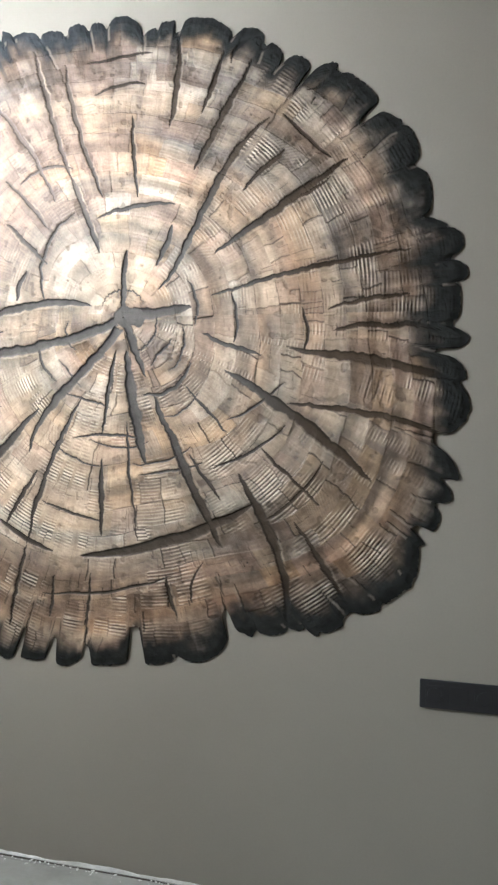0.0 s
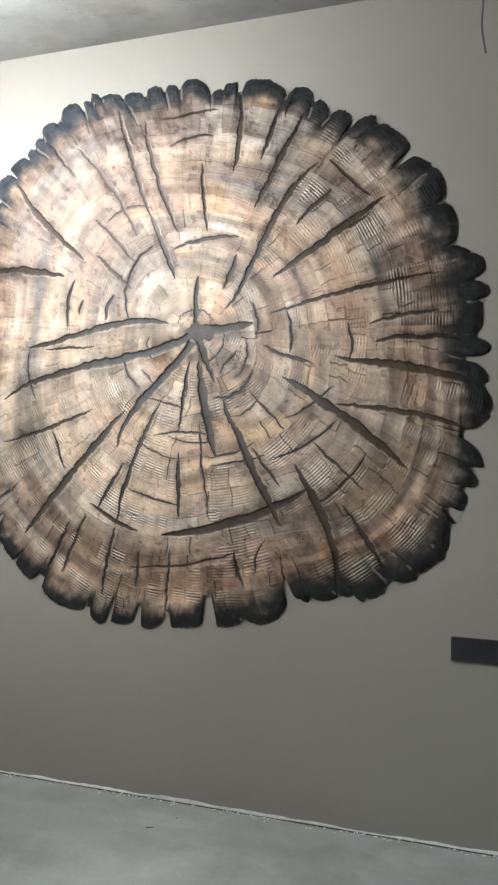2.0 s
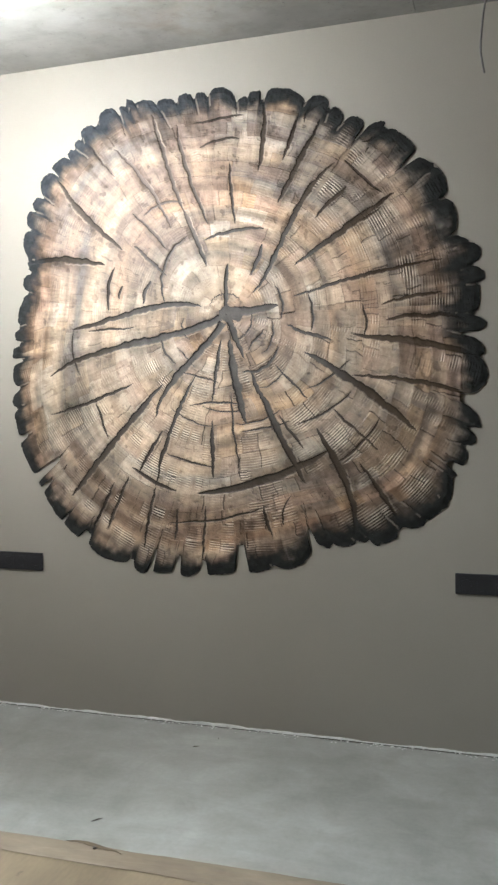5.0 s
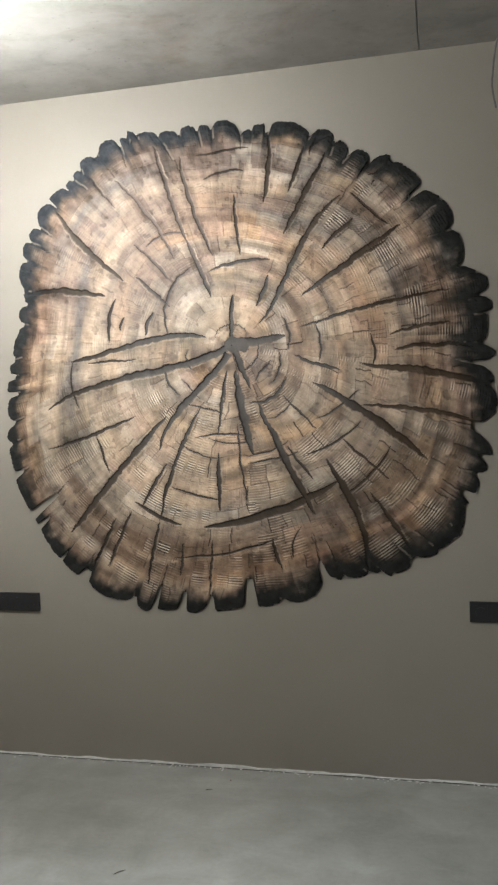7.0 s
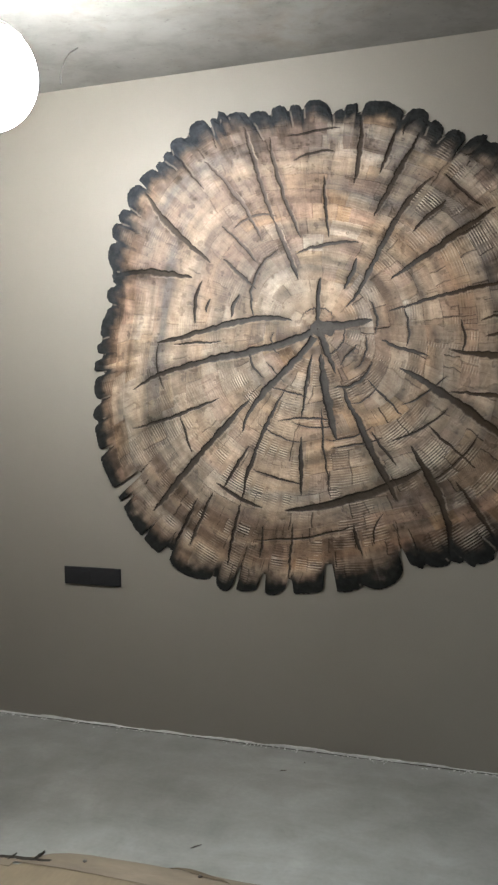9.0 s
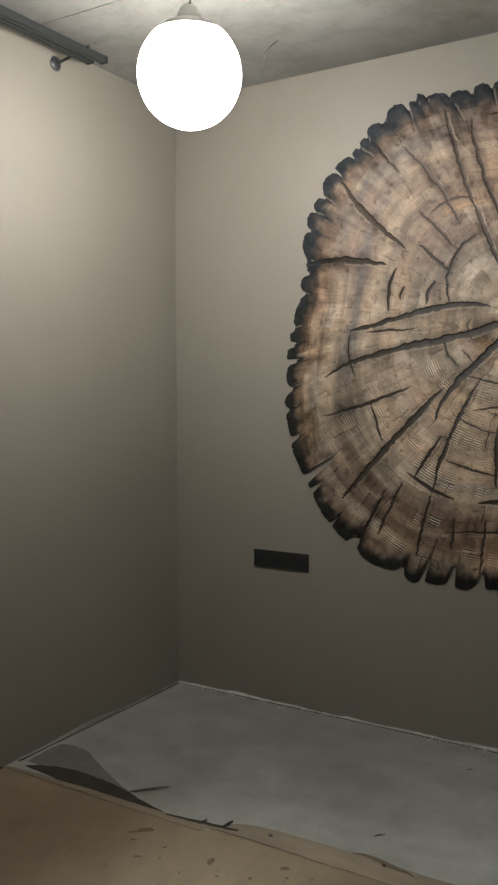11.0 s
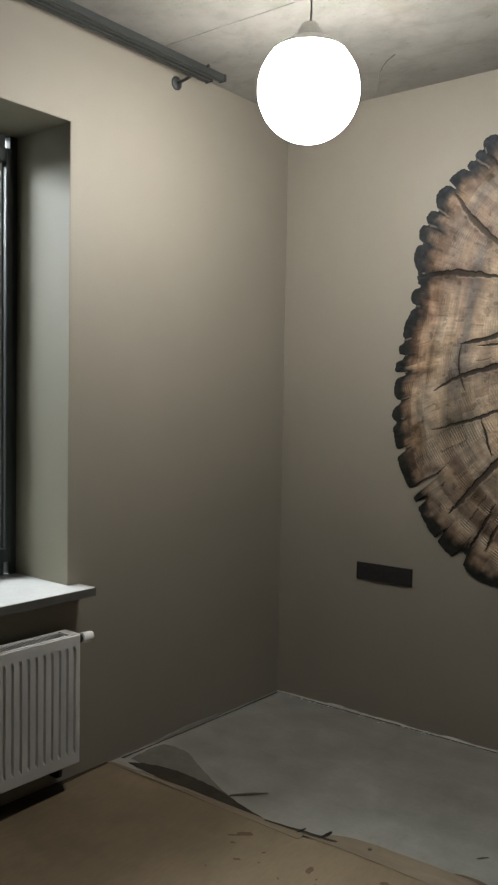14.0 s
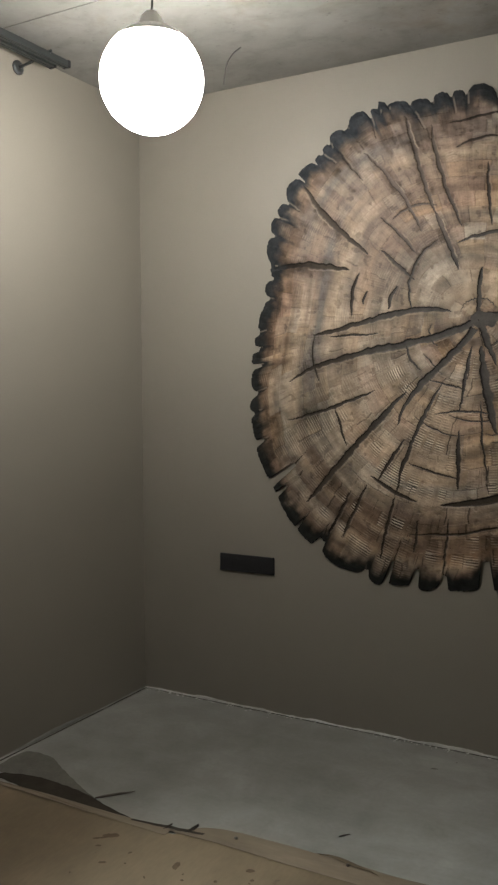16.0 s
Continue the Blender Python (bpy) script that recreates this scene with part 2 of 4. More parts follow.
# cast slab in panels, with shallow open joints between them
bm = bmesh.new()
for x0, x1, y0, y1, drop in ((-3.5, -0.1755, 1.587, 2.9, 0.0), (-3.5, -0.1755, SOUTH - 0.3, 1.575, 0.004), (-0.1715, EAST + 0.3, SOUTH - 0.3, 2.9, 0.001)):
    box(bm, x0, x1, y0, y1, CEIL - drop, CEIL + 0.1, 0.001, 1)
box(bm, -3.5, EAST + 0.3, SOUTH - 0.3, 2.9, CEIL + 0.008, CEIL + 0.2)
ceiling = tagged(part("ceiling", bm, CONCRETE), "raw cast concrete ceiling with formwork joints", "ceiling", kind="structure")

# painted lining of the window opening
lining = tagged(new("window_reveal"), "grey-green painted reveal of the deep window opening", "window reveal", kind="structure")
lining.matrix_world = WEST
part("jamb_lining", cube(-0.44, -0.001, JAMB_N - 0.003, JAMB_N, 0.80, HEAD), REVEAL, lining)
part("jamb_lining", cube(-0.44, -0.001, JAMB_S, JAMB_S + 0.003, 0.80, HEAD), REVEAL, lining)
part("head_lining", cube(-0.44, -0.001, JAMB_S + 0.003, JAMB_N - 0.003, HEAD - 0.003, HEAD), REVEAL, lining)

# pale overcast sky far outside the window
backdrop = tagged(part("backdrop", cube(-8.02, -8.0, -14, 9, -6, 12), glowing("overcast_sky_glow", (1.0, 0.965, 0.86), 0.55)), "pale overcast daylight outside the window", "backdrop", kind="structure")
backdrop.matrix_world = WEST

# ---- the window, its sill board, the radiator, the curtain rail ----
window = tagged(new("window_1"), "anthracite framed double window with clear glass and daylight behind", "window", kind="structure")
window.matrix_world = WEST
y0, y1, z0, z1, mid = JAMB_S + 0.003, JAMB_N - 0.003, 0.80, HEAD - 0.003, (JAMB_S + JAMB_N) / 2
XF = -0.35
frame_part = part("window_frame", cube(XF - 0.07, XF, y0, y0 + 0.036, z0, z1, 0.004), FRAME, window)
for bm in (cube(XF - 0.07, XF, y1 - 0.036, y1, z0, z1, 0.004), cube(XF - 0.07, XF, y0 + 0.06, y1 - 0.06, z0, z0 + 0.06, 0.004),
           cube(XF - 0.07, XF, y0 + 0.06, y1 - 0.06, z1 - 0.06, z1, 0.004), cube(XF - 0.07, XF, mid - 0.035, mid + 0.035, z0 + 0.06, z1 - 0.06, 0.004)):
    part("window_frame", bm, FRAME, window)
for a, b in ((y0 + 0.026, mid - 0.03), (mid + 0.03, y1 - 0.026)):
    c, d, xs = z0 + 0.055, z1 - 0.055, XF - 0.05
    sash = part("sash", cube(xs, XF + 0.012, a, a + 0.036, c, d, 0.005), FRAME, window)
    part("sash_rail", cube(xs, XF + 0.012, b - 0.036, b, c, d, 0.005), FRAME, sash)
    part("sash_rail", cube(xs, XF + 0.012, a + 0.036, b - 0.036, c, c + 0.06, 0.005), FRAME, sash)
    part("sash_rail", cube(xs, XF + 0.012, a + 0.036, b - 0.036, d - 0.06, d, 0.005), FRAME, sash)
    bm = bmesh.new()
    for e in ((a + 0.036, a + 0.046, c + 0.06, d - 0.06), (b - 0.046, b - 0.036, c + 0.06, d - 0.06), (a + 0.046, b - 0.046, c + 0.06, c + 0.072), (a + 0.046, b - 0.046, d - 0.072, d - 0.06)):
        box(bm, xs + 0.012, xs + 0.03, *e)
    part("glazing_bead", bm, SPACER, sash, "pale glazing spacer")
    pane = part("pane", cube(xs + 0.018, xs + 0.022, a + 0.037, b - 0.037, c + 0.061, d - 0.061), GLASS, sash)
    pane.visible_shadow = False

sill = thing("window_sill", WEST, "pale stone-like window sill board projecting over the radiator", "window sill")
part("board", cube(-0.44, 0.097, JAMB_S - 0.06, -1.345, 0.763, 0.80, 0.004), STONE, sill)
# front strip in a darker grey than the board
part("front_edge", cube(0.097, 0.10, JAMB_S - 0.06, -1.345, 0.764, 0.797, 0.001, 1), SILL_EDGE, sill, "dark grey strip on the front edge")


def radiator(m):
    """A white double panel radiator, 0.5 m high: its right end at y = 0, hung 35 mm off the wall at x = 0."""
    ob = thing("radiator", m, "white steel panel radiator with pressed vertical ribs hung under the window", "radiator")
    length, z0, z1, back, front = 1.2, 0.117, 0.634, 0.03, 0.12
    count, pitch = 33, 1.2 / 34.0
    for name, xf, sign in (("front_panel", front, 1), ("back_panel", back, -1)):
        bm = bmesh.new()
        ys, xs_ = [0.0, -0.012], [0.0, 0.0]
        for i in range(count):
            o = -0.02 - i * pitch
            for dy, dx in ((0.0, 0.0), (0.005, -0.008), (0.010, -0.008), (0.015, 0.0)):
                ys.append(o - dy)
                xs_.append(dx)
        ys += [-length + 0.012, -length]
        xs_ += [0.0, 0.0]
        rows = [(z0, 0.0, -0.008), (z0 + 0.005, 0.0, 0.0), (z0 + 0.045, 0.0, 0.0), (z0 + 0.062, 1.0, 0.0), (z1 - 0.062, 1.0, 0.0), (z1 - 0.045, 0.0, 0.0), (z1 - 0.005, 0.0, 0.0), (z1, 0.0, -0.008)]
        grid = [[bm.verts.new((xf + sign * (dx * on + lip), y, z)) for y, dx in zip(ys, xs_)] for z, on, lip in rows]
        for a, b in zip(grid, grid[1:]):
            for j in range(len(ys) - 1):
                bm.faces.new((a[j], a[j + 1], b[j + 1], b[j]))
        bmesh.ops.solidify(bm, geom=bm.faces[:], thickness=0.0015)
        part(name, bm, ENAMEL, ob)
    for y in (-0.003, -length + 0.003):
        part("side_cover", cube(back + 0.002, front - 0.001, y - 0.003, y + 0.003, z0 + 0.01, z1, 0.002, 1), ENAMEL, ob)
    grille = part("top_grille", cube(back + 0.004, back + 0.012, -length + 0.007, -0.007, z1 - 0.010, z1 + 0.002, 0.001, 1), ENAMEL, ob)
    part("grille_edge", cube(front - 0.012, front - 0.004, -length + 0.007, -0.007, z1 - 0.010, z1 + 0.002, 0.001, 1), ENAMEL, grille)
    part("grille_edge", cube(back + 0.012, front - 0.012, -0.045, -0.007, z1 - 0.004, z1 + 0.002, 0.001, 1), ENAMEL, grille)
    me = None
    for i in range(100):
        y = -0.055 - i * 0.0114
        if me is None:
            slat = part("slat", cube(back + 0.012, front - 0.012, -0.0011, 0.0011, z1 - 0.006, z1 - 0.003), ENAMEL, grille)
            me = slat.data
        else:
            slat = new("slat", me)
            slat.parent = grille
        slat.location.y = y
    # plain box, coloured near black for the shade inside the radiator
    bm = cube(back + 0.03, front - 0.03, -length + 0.02, -0.02, z0 + 0.03, z1 - 0.03)
    part("dark_core", bm, DARK_FILL, ob, "inner box coloured dark for the shade between the slats")
    turn = Matrix.Translation((0.075, 0.012, z1 - 0.035)) @ Matrix.Rotation(radians(-90), 4, "X")
    valve = part("valve", lathe(bmesh.new(), [(0.012, -0.012), (0.012, 0.006), (0.019, 0.006), (0.019, 0.022), (0.014, 0.022), (0.014, 0.03)], turn, 16), BLACK, ob, "dark valve body", smooth=False)
    part("thermostat_head", lathe(bmesh.new(), [(0.017, 0.028), (0.0215, 0.032), (0.0205, 0.07), (0.018, 0.082), (0.012, 0.085)], turn, 20), PLASTIC, valve, "white thermostat knob")
    for y in (-0.09, -length + 0.12):
        part("bracket", cube(0.0, back + 0.02, y - 0.015, y + 0.015, z0 + 0.03, z1 - 0.05, 0.002, 1), METAL, ob)
    bm = bmesh.new()
    tube(bm, [(0.075, -0.06, z0 + 0.005), (0.075, -0.06, 0.09), (0.074, -0.06, 0.075), (0.06, -0.06, 0.068), (0.0, -0.06, 0.068)], 0.011, 10)
    part("supply_pipe", bm, BLACK, ob, "dark connecting pipe")
    return ob


radiator(WEST @ Matrix.Translation((0, -1.44, 0)))


def curtain_rail(m):
    """Two dark profiles side by side on wall brackets; x is the distance from the wall."""
    ob = thing("curtain_rail", m, "dark double curtain rail on wall brackets under the ceiling", "curtain rail")
    for x, end in ((0.115, -0.745), (0.165, -0.712)):
        bm = bmesh.new()
        outline = [(-0.017, 0), (-0.017, -0.026), (-0.004, -0.026), (-0.004, -0.021), (-0.012, -0.021), (-0.012, -0.004), (0.012, -0.004), (0.012, -0.021), (0.004, -0.021), (0.004, -0.026), (0.017, -0.026), (0.017, 0)]
        a = [bm.verts.new((x + u, end, 2.99 + v)) for u, v in outline]
        b = [bm.verts.new((x + u, -3.6, 2.99 + v)) for u, v in outline]
        for j in range(len(a)):
            bm.faces.new((a[j], b[j], b[(j + 1) % len(a)], a[(j + 1) % len(a)]))
        profile = part("profile", bm, RAIL, ob)
        part("end_cap", cube(x - 0.019, x + 0.019, end - 0.002, end + 0.012, 2.962, 2.993, 0.003), BLACK, profile)
    for y in (-0.83, -2.2, -3.4):
        turn = Matrix.Translation((0.0, y, 2.958)) @ Matrix.Rotation(radians(90), 4, "Y")
        bracket = part("bracket", lathe(bmesh.new(), [(0.030, 0.0), (0.030, 0.006), (0.022, 0.012), (0.008, 0.014), (0.006, 0.03)], turn, 20), RAIL, ob)
        bm = bmesh.new()
        tube(bm, [(0.02, y, 2.958), (0.06, y + 0.004, 2.966), (0.10, y + 0.006, 2.975), (0.19, y + 0.006, 2.992)], 0.0065, 8)
        part("bracket_arm", bm, RAIL, bracket)
    return ob


curtain_rail(WEST)


# ---- lamp and cables ----
def hanging_lamp():
    ob = thing("pendant_lamp", Matrix.Translation(LAMP), "glowing lamp on a bare cable, its globe enlarged to stand for its glare", "pendant lamp")
    # globe made larger than a bulb so that it covers the glare
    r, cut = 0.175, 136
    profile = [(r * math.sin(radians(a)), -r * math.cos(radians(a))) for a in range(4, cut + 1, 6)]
    # collar is an added part that keeps light off the upper wall
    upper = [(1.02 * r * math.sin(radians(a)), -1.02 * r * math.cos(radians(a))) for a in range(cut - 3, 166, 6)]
    part("globe", lathe(bmesh.new(), profile, sides=32), LAMPGLOW, ob, "lit white globe, sized to the lamp's glare", smooth=True)
    part("collar", lathe(bmesh.new(), upper, sides=32), PLASTIC, ob, "added white collar that holds back light upwards", smooth=True)
    # white stands for the glare over the holder
    holder = part("lamp_holder", lathe(bmesh.new(), [(0.046, 0.163), (0.044, 0.180), (0.034, 0.208), (0.022, 0.222), (0.006, 0.229)], sides=18), PLASTIC, ob, "lamp holder coloured white to merge with the glare", smooth=False)
    bm = bmesh.new()
    top = CEIL - LAMP.z
    tube(bm, [(0.004 * math.sin(5 * s), 0.003 * math.sin(4 * s + 1), 0.222 + (top - 0.222) * s) for s in (i / 10 for i in range(11))], 0.0035, 8)
    part("cable", bm, CABLE, holder)
    return ob


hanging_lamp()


def loose_cable(points, label, radius=0.003):
    ob = thing("loose_cable", Matrix(), label, "cable", group="cables from the ceiling")
    bm = bmesh.new()
    pts = []
    P = [Vector(points[0])] + [Vector(p) for p in points] + [Vector(points[-1])]
    for i in range(1, len(P) - 2):
        for s in (j / 6 for j in range(6)):
            a, b, c, d = P[i - 1], P[i], P[i + 1], P[i + 2]
            pts.append(0.5 * (2 * b + (c - a) * s + (2 * a - 5 * b + 4 * c - d) * s * s + (3 * b - a - 3 * c + d) * s ** 3))
    pts.append(P[-1])
    part("sheath", tube(bm, pts, radius, 8), CABLE, ob)
    return ob


loose_cable([(0.12, 2.12, CEIL), (0.118, 2.13, 2.95), (0.112, 2.15, 2.88), (0.097, 2.18, 2.835), (0.087, 2.21, 2.76), (0.085, 2.22, 2.705), (0.097, 2.22, 2.633)], "thin grey cable hanging from the concrete ceiling", 0.0036)
loose_cable([(-1.923, 2.207, CEIL), (-1.930, 2.200, 3.022), (-1.948, 2.183, 3.0), (-1.9685, 2.164, 2.95), (-1.978, 2.155, 2.87)], "thin grey cable curling out of the concrete ceiling")


# ---- sockets ----
def socket_block(x, z, blank):
    ob = thing("socket_block", Matrix.Translation((x, NORTH, z)), "matt black four-gang socket block set on the taupe wall", "socket", group="socket blocks beside the relief")
    w, h = 0.303, 0.086
    bm = cube(-w / 2, w / 2, -0.009, 0, -h / 2, h / 2, 0.003)
    cover = part("cover_frame", bm, BLACK, ob)
    for i in range(4):
        cx = (i - 1.5) * 0.0715
        insert = part("insert", cube(cx - 0.0275, cx + 0.0275, -0.0102, -0.007, -0.0275, 0.0275, 0.001), BLACK, ob)
        if (i + blank) % 4 != 0:
            bm = bmesh.new()
            turn = Matrix.Translation((cx, -0.0105, 0)) @ Matrix.Rotation(radians(90), 4, "X")
            lathe(bm, [(0.0215, -0.0005), (0.0213, 0.0005), (0.0200, 0.0005), (0.0195, -0.0005)], turn, 24)
            well = part("well_ring", bm, BLACK, insert)
    return ob


socket_block(-2.118, 0.725, 0)
socket_block(0.124, 0.722, 3)


# ---- the wood slice relief ----
PITH_X, PITH_Z = -1.002, 1.87
OUTLINE = [1.105, -0.018, -0.111, 0.01, -0.004, 0.037, -0.017, -0.046, -0.005, -0.006, -0.001, -0.006, 0.011, 0.001, 0.001]   # mean radius, then cosine and sine of each turn
# the charred lobes of the rim, anticlockwise: first and last angle in degrees, outer radius at start, middle and end, and how far in the notch after each reaches (0: none), in millimetres
LOBE_FROM = [353.9, 358.5, 4.6, 8.8, 13.4, 16.4, 25.1, 31.6, 37.0, 46.4, 50.3, 55.9, 61.0, 67.3, 79.2, 82.7, 86.2, 94.2, 98.0, 103.1, 108.4, 113.3, 115.7, 118.4,
              125.0, 129.9, 132.9, 135.4, 140.5, 147.3, 151.3, 156.1, 163.7, 166.9, 172.5, 181.9, 186.0, 190.1, 196.9, 201.2, 208.2, 217.9, 220.4,
              228.4, 235.6, 246.8, 251.6, 257.8, 264.2, 274.0, 280.1, 291.5, 294.8, 300.0, 302.4, 304.2, 310.3, 314.2, 319.9, 324.5, 326.7, 331.0,
              334.8, 340.6, 349.2]
LOBE_TO = [357.4, 4.3, 8.0, 13.2, 15.7, 24.0, 31.3, 35.6, 45.4, 49.6, 55.1, 59.7, 66.5, 77.5, 82.3, 85.4, 93.4, 97.2, 102.1, 107.8, 113.2, 115.1, 117.6, 123.2,
              129.2, 132.0, 135.0, 140.0, 146.6, 150.8, 155.3, 162.2, 166.0, 171.3, 180.1, 184.4, 188.8, 195.7, 200.2, 206.9, 216.1, 219.3, 227.9,
              233.2, 245.6, 250.6, 256.1, 262.5, 271.0, 279.4, 289.6, 293.9, 299.4, 302.2, 303.8, 307.9, 313.6, 319.2, 323.7, 325.1, 330.2, 333.9,
              338.2, 348.7, 352.8]
LOBE_START = [1072, 1066, 1087, 1074, 1061, 1017, 1044, 1058, 1032, 1020, 963, 945, 971, 950, 945, 921, 929, 951, 958, 966, 1000, 1044, 1050, 1062, 1066, 1069,
              1066, 1071, 1080, 1073, 1087, 1069, 1022, 1013, 1011, 1063, 1077, 1089, 1121, 1162, 1204, 1227, 1237, 1269, 1266, 1228, 1223, 1192,
              1169, 1144, 1126, 1073, 1106, 1139, 1168, 1200, 1212, 1239, 1248, 1203, 1199, 1184, 1186, 1103, 1108]
LOBE_MID = [1100, 1070, 1094, 1094, 1042, 1043, 1061, 1041, 1033, 1011, 975, 962, 982, 972, 946, 916, 967, 961, 975, 986, 1021, 1062, 1055, 1090, 1090, 1075,
              1068, 1089, 1103, 1091, 1090, 1066, 1011, 1025, 1036, 1068, 1091, 1113, 1151, 1178, 1217, 1230, 1257, 1274, 1275, 1253, 1215, 1192,
              1159, 1145, 1149, 1098, 1131, 1151, 1196, 1211, 1230, 1244, 1224, 1195, 1196, 1191, 1164, 1140, 1099]
LOBE_END = [1060, 1071, 1069, 1067, 1015, 1040, 1060, 1021, 1017, 968, 954, 965, 952, 955, 943, 907, 954, 959, 970, 987, 1033, 1061, 1055, 1077, 1080, 1071, 1062,
              1093, 1067, 1075, 1069, 1038, 999, 1007, 1046, 1062, 1093, 1107, 1150, 1184, 1224, 1234, 1269, 1270, 1237, 1236, 1196, 1153, 1142, 1137,
              1098, 1120, 1146, 1162, 1200, 1208, 1241, 1253, 1200, 1183, 1173, 1152, 1112, 1098, 1052]
NOTCH_TIP = [1055, 1058, 1059, 0, 1004, 1032, 0, 949, 1015, 898, 925, 957, 941, 914, 0, 898, 941, 949, 956, 979, 0, 0, 1026, 1061, 1061, 1056, 1047, 1034, 1052,
              1064, 1058, 1019, 991, 998, 1038, 1040, 1043, 1092, 1142, 1138, 1067, 1163, 1220, 1220, 1214, 1118, 1118, 1108, 1025, 0, 1005, 0, 0, 0,
              0, 1198, 0, 0, 0, 1144, 1164, 1139, 1067, 0, 1007]
# broad washes of the paint, some set to offset the lamp's light: angle, radius, reach in metres, strength in percent,
# tint (0 pale grey, 1 blue-grey, 2 umber, 3 cream, 4 rust, 5 moss black, 6 rose taupe)
# rose taupe is deepened on the upper left to counter the near lamp
WASHES = [(138, 0.22, 0.15, 75, 0), (60, 0.72, 0.14, 55, 1), (330, 0.2, 0.13, 75, 1), (297, 0.72, 0.13, 60, 5), (95, 0.12, 0.14, 70, 3), (10, 0.85, 0.26, 40, 2), (325, 0.92, 0.25, 40, 2),
          (40, 0.75, 0.18, 30, 2), (180, 0.55, 0.2, 55, 3), (205, 0.85, 0.15, 55, 5), (265, 0.9, 0.18, 45, 4), (110, 0.7, 0.18, 55, 4), (250, 0.5, 0.2, 45, 3), (150, 0.8, 0.2, 45, 4),
          (122, 0.78, 0.32, 75, 6), (160, 0.85, 0.28, 70, 6), (97, 0.82, 0.26, 60, 6)]
# cream on the right side brightens it in place of missing light
SOFT_WASHES = [(140, 0.5, 0.2, 45, 6), (235, 0.62, 0.34, 30, 3), (268, 0.72, 0.26, 25, 0), (200, 0.45, 0.22, 25, 0), (150, 0.98, 0.15, 55, 1), (126, 0.93, 0.14, 45, 1), (192, 0.74, 0.12, 60, 1),
               (165, 0.62, 0.10, 40, 1), (108, 0.98, 0.12, 50, 1), (148, 0.62, 0.09, 40, 1), (208, 0.92, 0.16, 60, 5), (12, 0.55, 0.30, 32, 3), (335, 0.62, 0.28, 32, 3), (30, 0.8, 0.2, 22, 3),
               (300, 0.45, 0.22, 25, 3), (350, 0.85, 0.16, 25, 4)]
WASH_TINTS = [(0.47, 0.46, 0.43), (0.21, 0.21, 0.215), (0.19, 0.145, 0.11), (0.62, 0.54, 0.45), (0.44, 0.31, 0.225), (0.12, 0.118, 0.10), (0.275, 0.220, 0.193)]
# ring strokes of the paint: angle, half span, share of the radius and width in percent, strength in percent, tint
RING_WASHES = [(170, 40, 70, 3, 65, 1), (165, 40, 62, 3, 50, 3), (192, 22, 79, 3, 60, 3), (240, 40, 78, 3, 55, 2), (270, 50, 86, 3, 45, 4), (60, 30, 62, 3, 45, 1), (95, 30, 72, 3, 50, 3),
               (20, 30, 55, 3, 45, 4), (330, 30, 50, 3, 40, 0), (300, 25, 66, 4, 45, 2), (130, 30, 82, 3, 50, 1), (0, 25, 75, 3, 40, 2), (225, 30, 58, 2, 45, 3), (255, 40, 66, 2, 55, 3), (350, 30, 64, 3, 45, 3)]

# patches of clear comb strokes along the rings: angle, half span, radius and half width in centimetres
HATCHES = [(249, 17, 77, 4), (240, 10, 74, 3), (247, 7, 113, 3.5), (268, 11, 103, 3), (302, 5, 104, 5), (318, 4, 111, 7), (307, 5, 110, 4), (55, 4, 89, 5), (299, 20, 32, 6), (275, 4, 72, 4), (50, 4, 68, 5), (307, 8, 57, 5),
           (3, 5, 92, 5), (312, 6, 73, 6), (249, 12, 57, 4), (347, 3, 96, 6), (217, 14, 42, 4), (28, 5, 78, 6), (10, 10, 80, 4)]
SHORT_HATCHES = [(217, 6, 74, 3), (231, 4, 71, 2.5), (235, 4, 78, 2.5), (235, 4, 99, 2.5), (236, 2, 111, 2), (231, 2, 111, 2.5), (241, 2.5, 112, 2), (249, 4, 95, 2.5), (256, 5, 76, 3), (259, 3, 104, 3),
                 (240, 3, 78, 2), (51, 3, 87, 2.5), (47, 3, 85, 3), (46, 3, 70, 3), (38, 3, 73, 3), (25, 3, 78, 3), (36, 2.5, 88, 3), (22, 2.5, 90, 3)]

LOWER_RING_WASHES = [(250, 34, 91, 2, 60, 3), (256, 40, 83.5, 2.5, 55, 2), (246, 28, 57, 2, 60, 3), (250, 26, 62.5, 2, 65, 0), (262, 30, 74, 2.5, 50, 2), (300, 22, 60, 3, 45, 0), (318, 20, 72, 3, 45, 2), (20, 22, 70, 3, 45, 1), (45, 18, 78, 3, 45, 2), (0, 18, 60, 2.5, 45, 4)]

# drying cracks that run outwards: angle at the outer end, radii, turn towards the pith, bow, width in millimetres
MAIN_CRACKS = [(183, 0.12, 0.76, -24, 6, 30), (196, 0.03, 0.92, 9, -7, 34), (232, 0.04, 0.57, 9, -9, 36), (226, 0.43, 1.14, -2, 0, 32), (86, 0.0, 0.22, 0, 4, 30), (6, 0.0, 0.24, 0, 0, 46),
               (292, 0.01, 0.21, 0, 0, 32), (280, 0.11, 0.49, -4, 0, 44), (51, 0.15, 0.78, -16, 9, 26), (32, 0.37, 0.87, 0, 0, 26), (11, 0.31, 0.95, 1, 1, 17), (345, 0.28, 0.49, 3, -2, 15),
               (349, 0.57, 1.08, 0, 1, 30), (328, 0.39, 0.97, 6, 0, 36), (295, 0.28, 0.82, -2, 0, 34)]
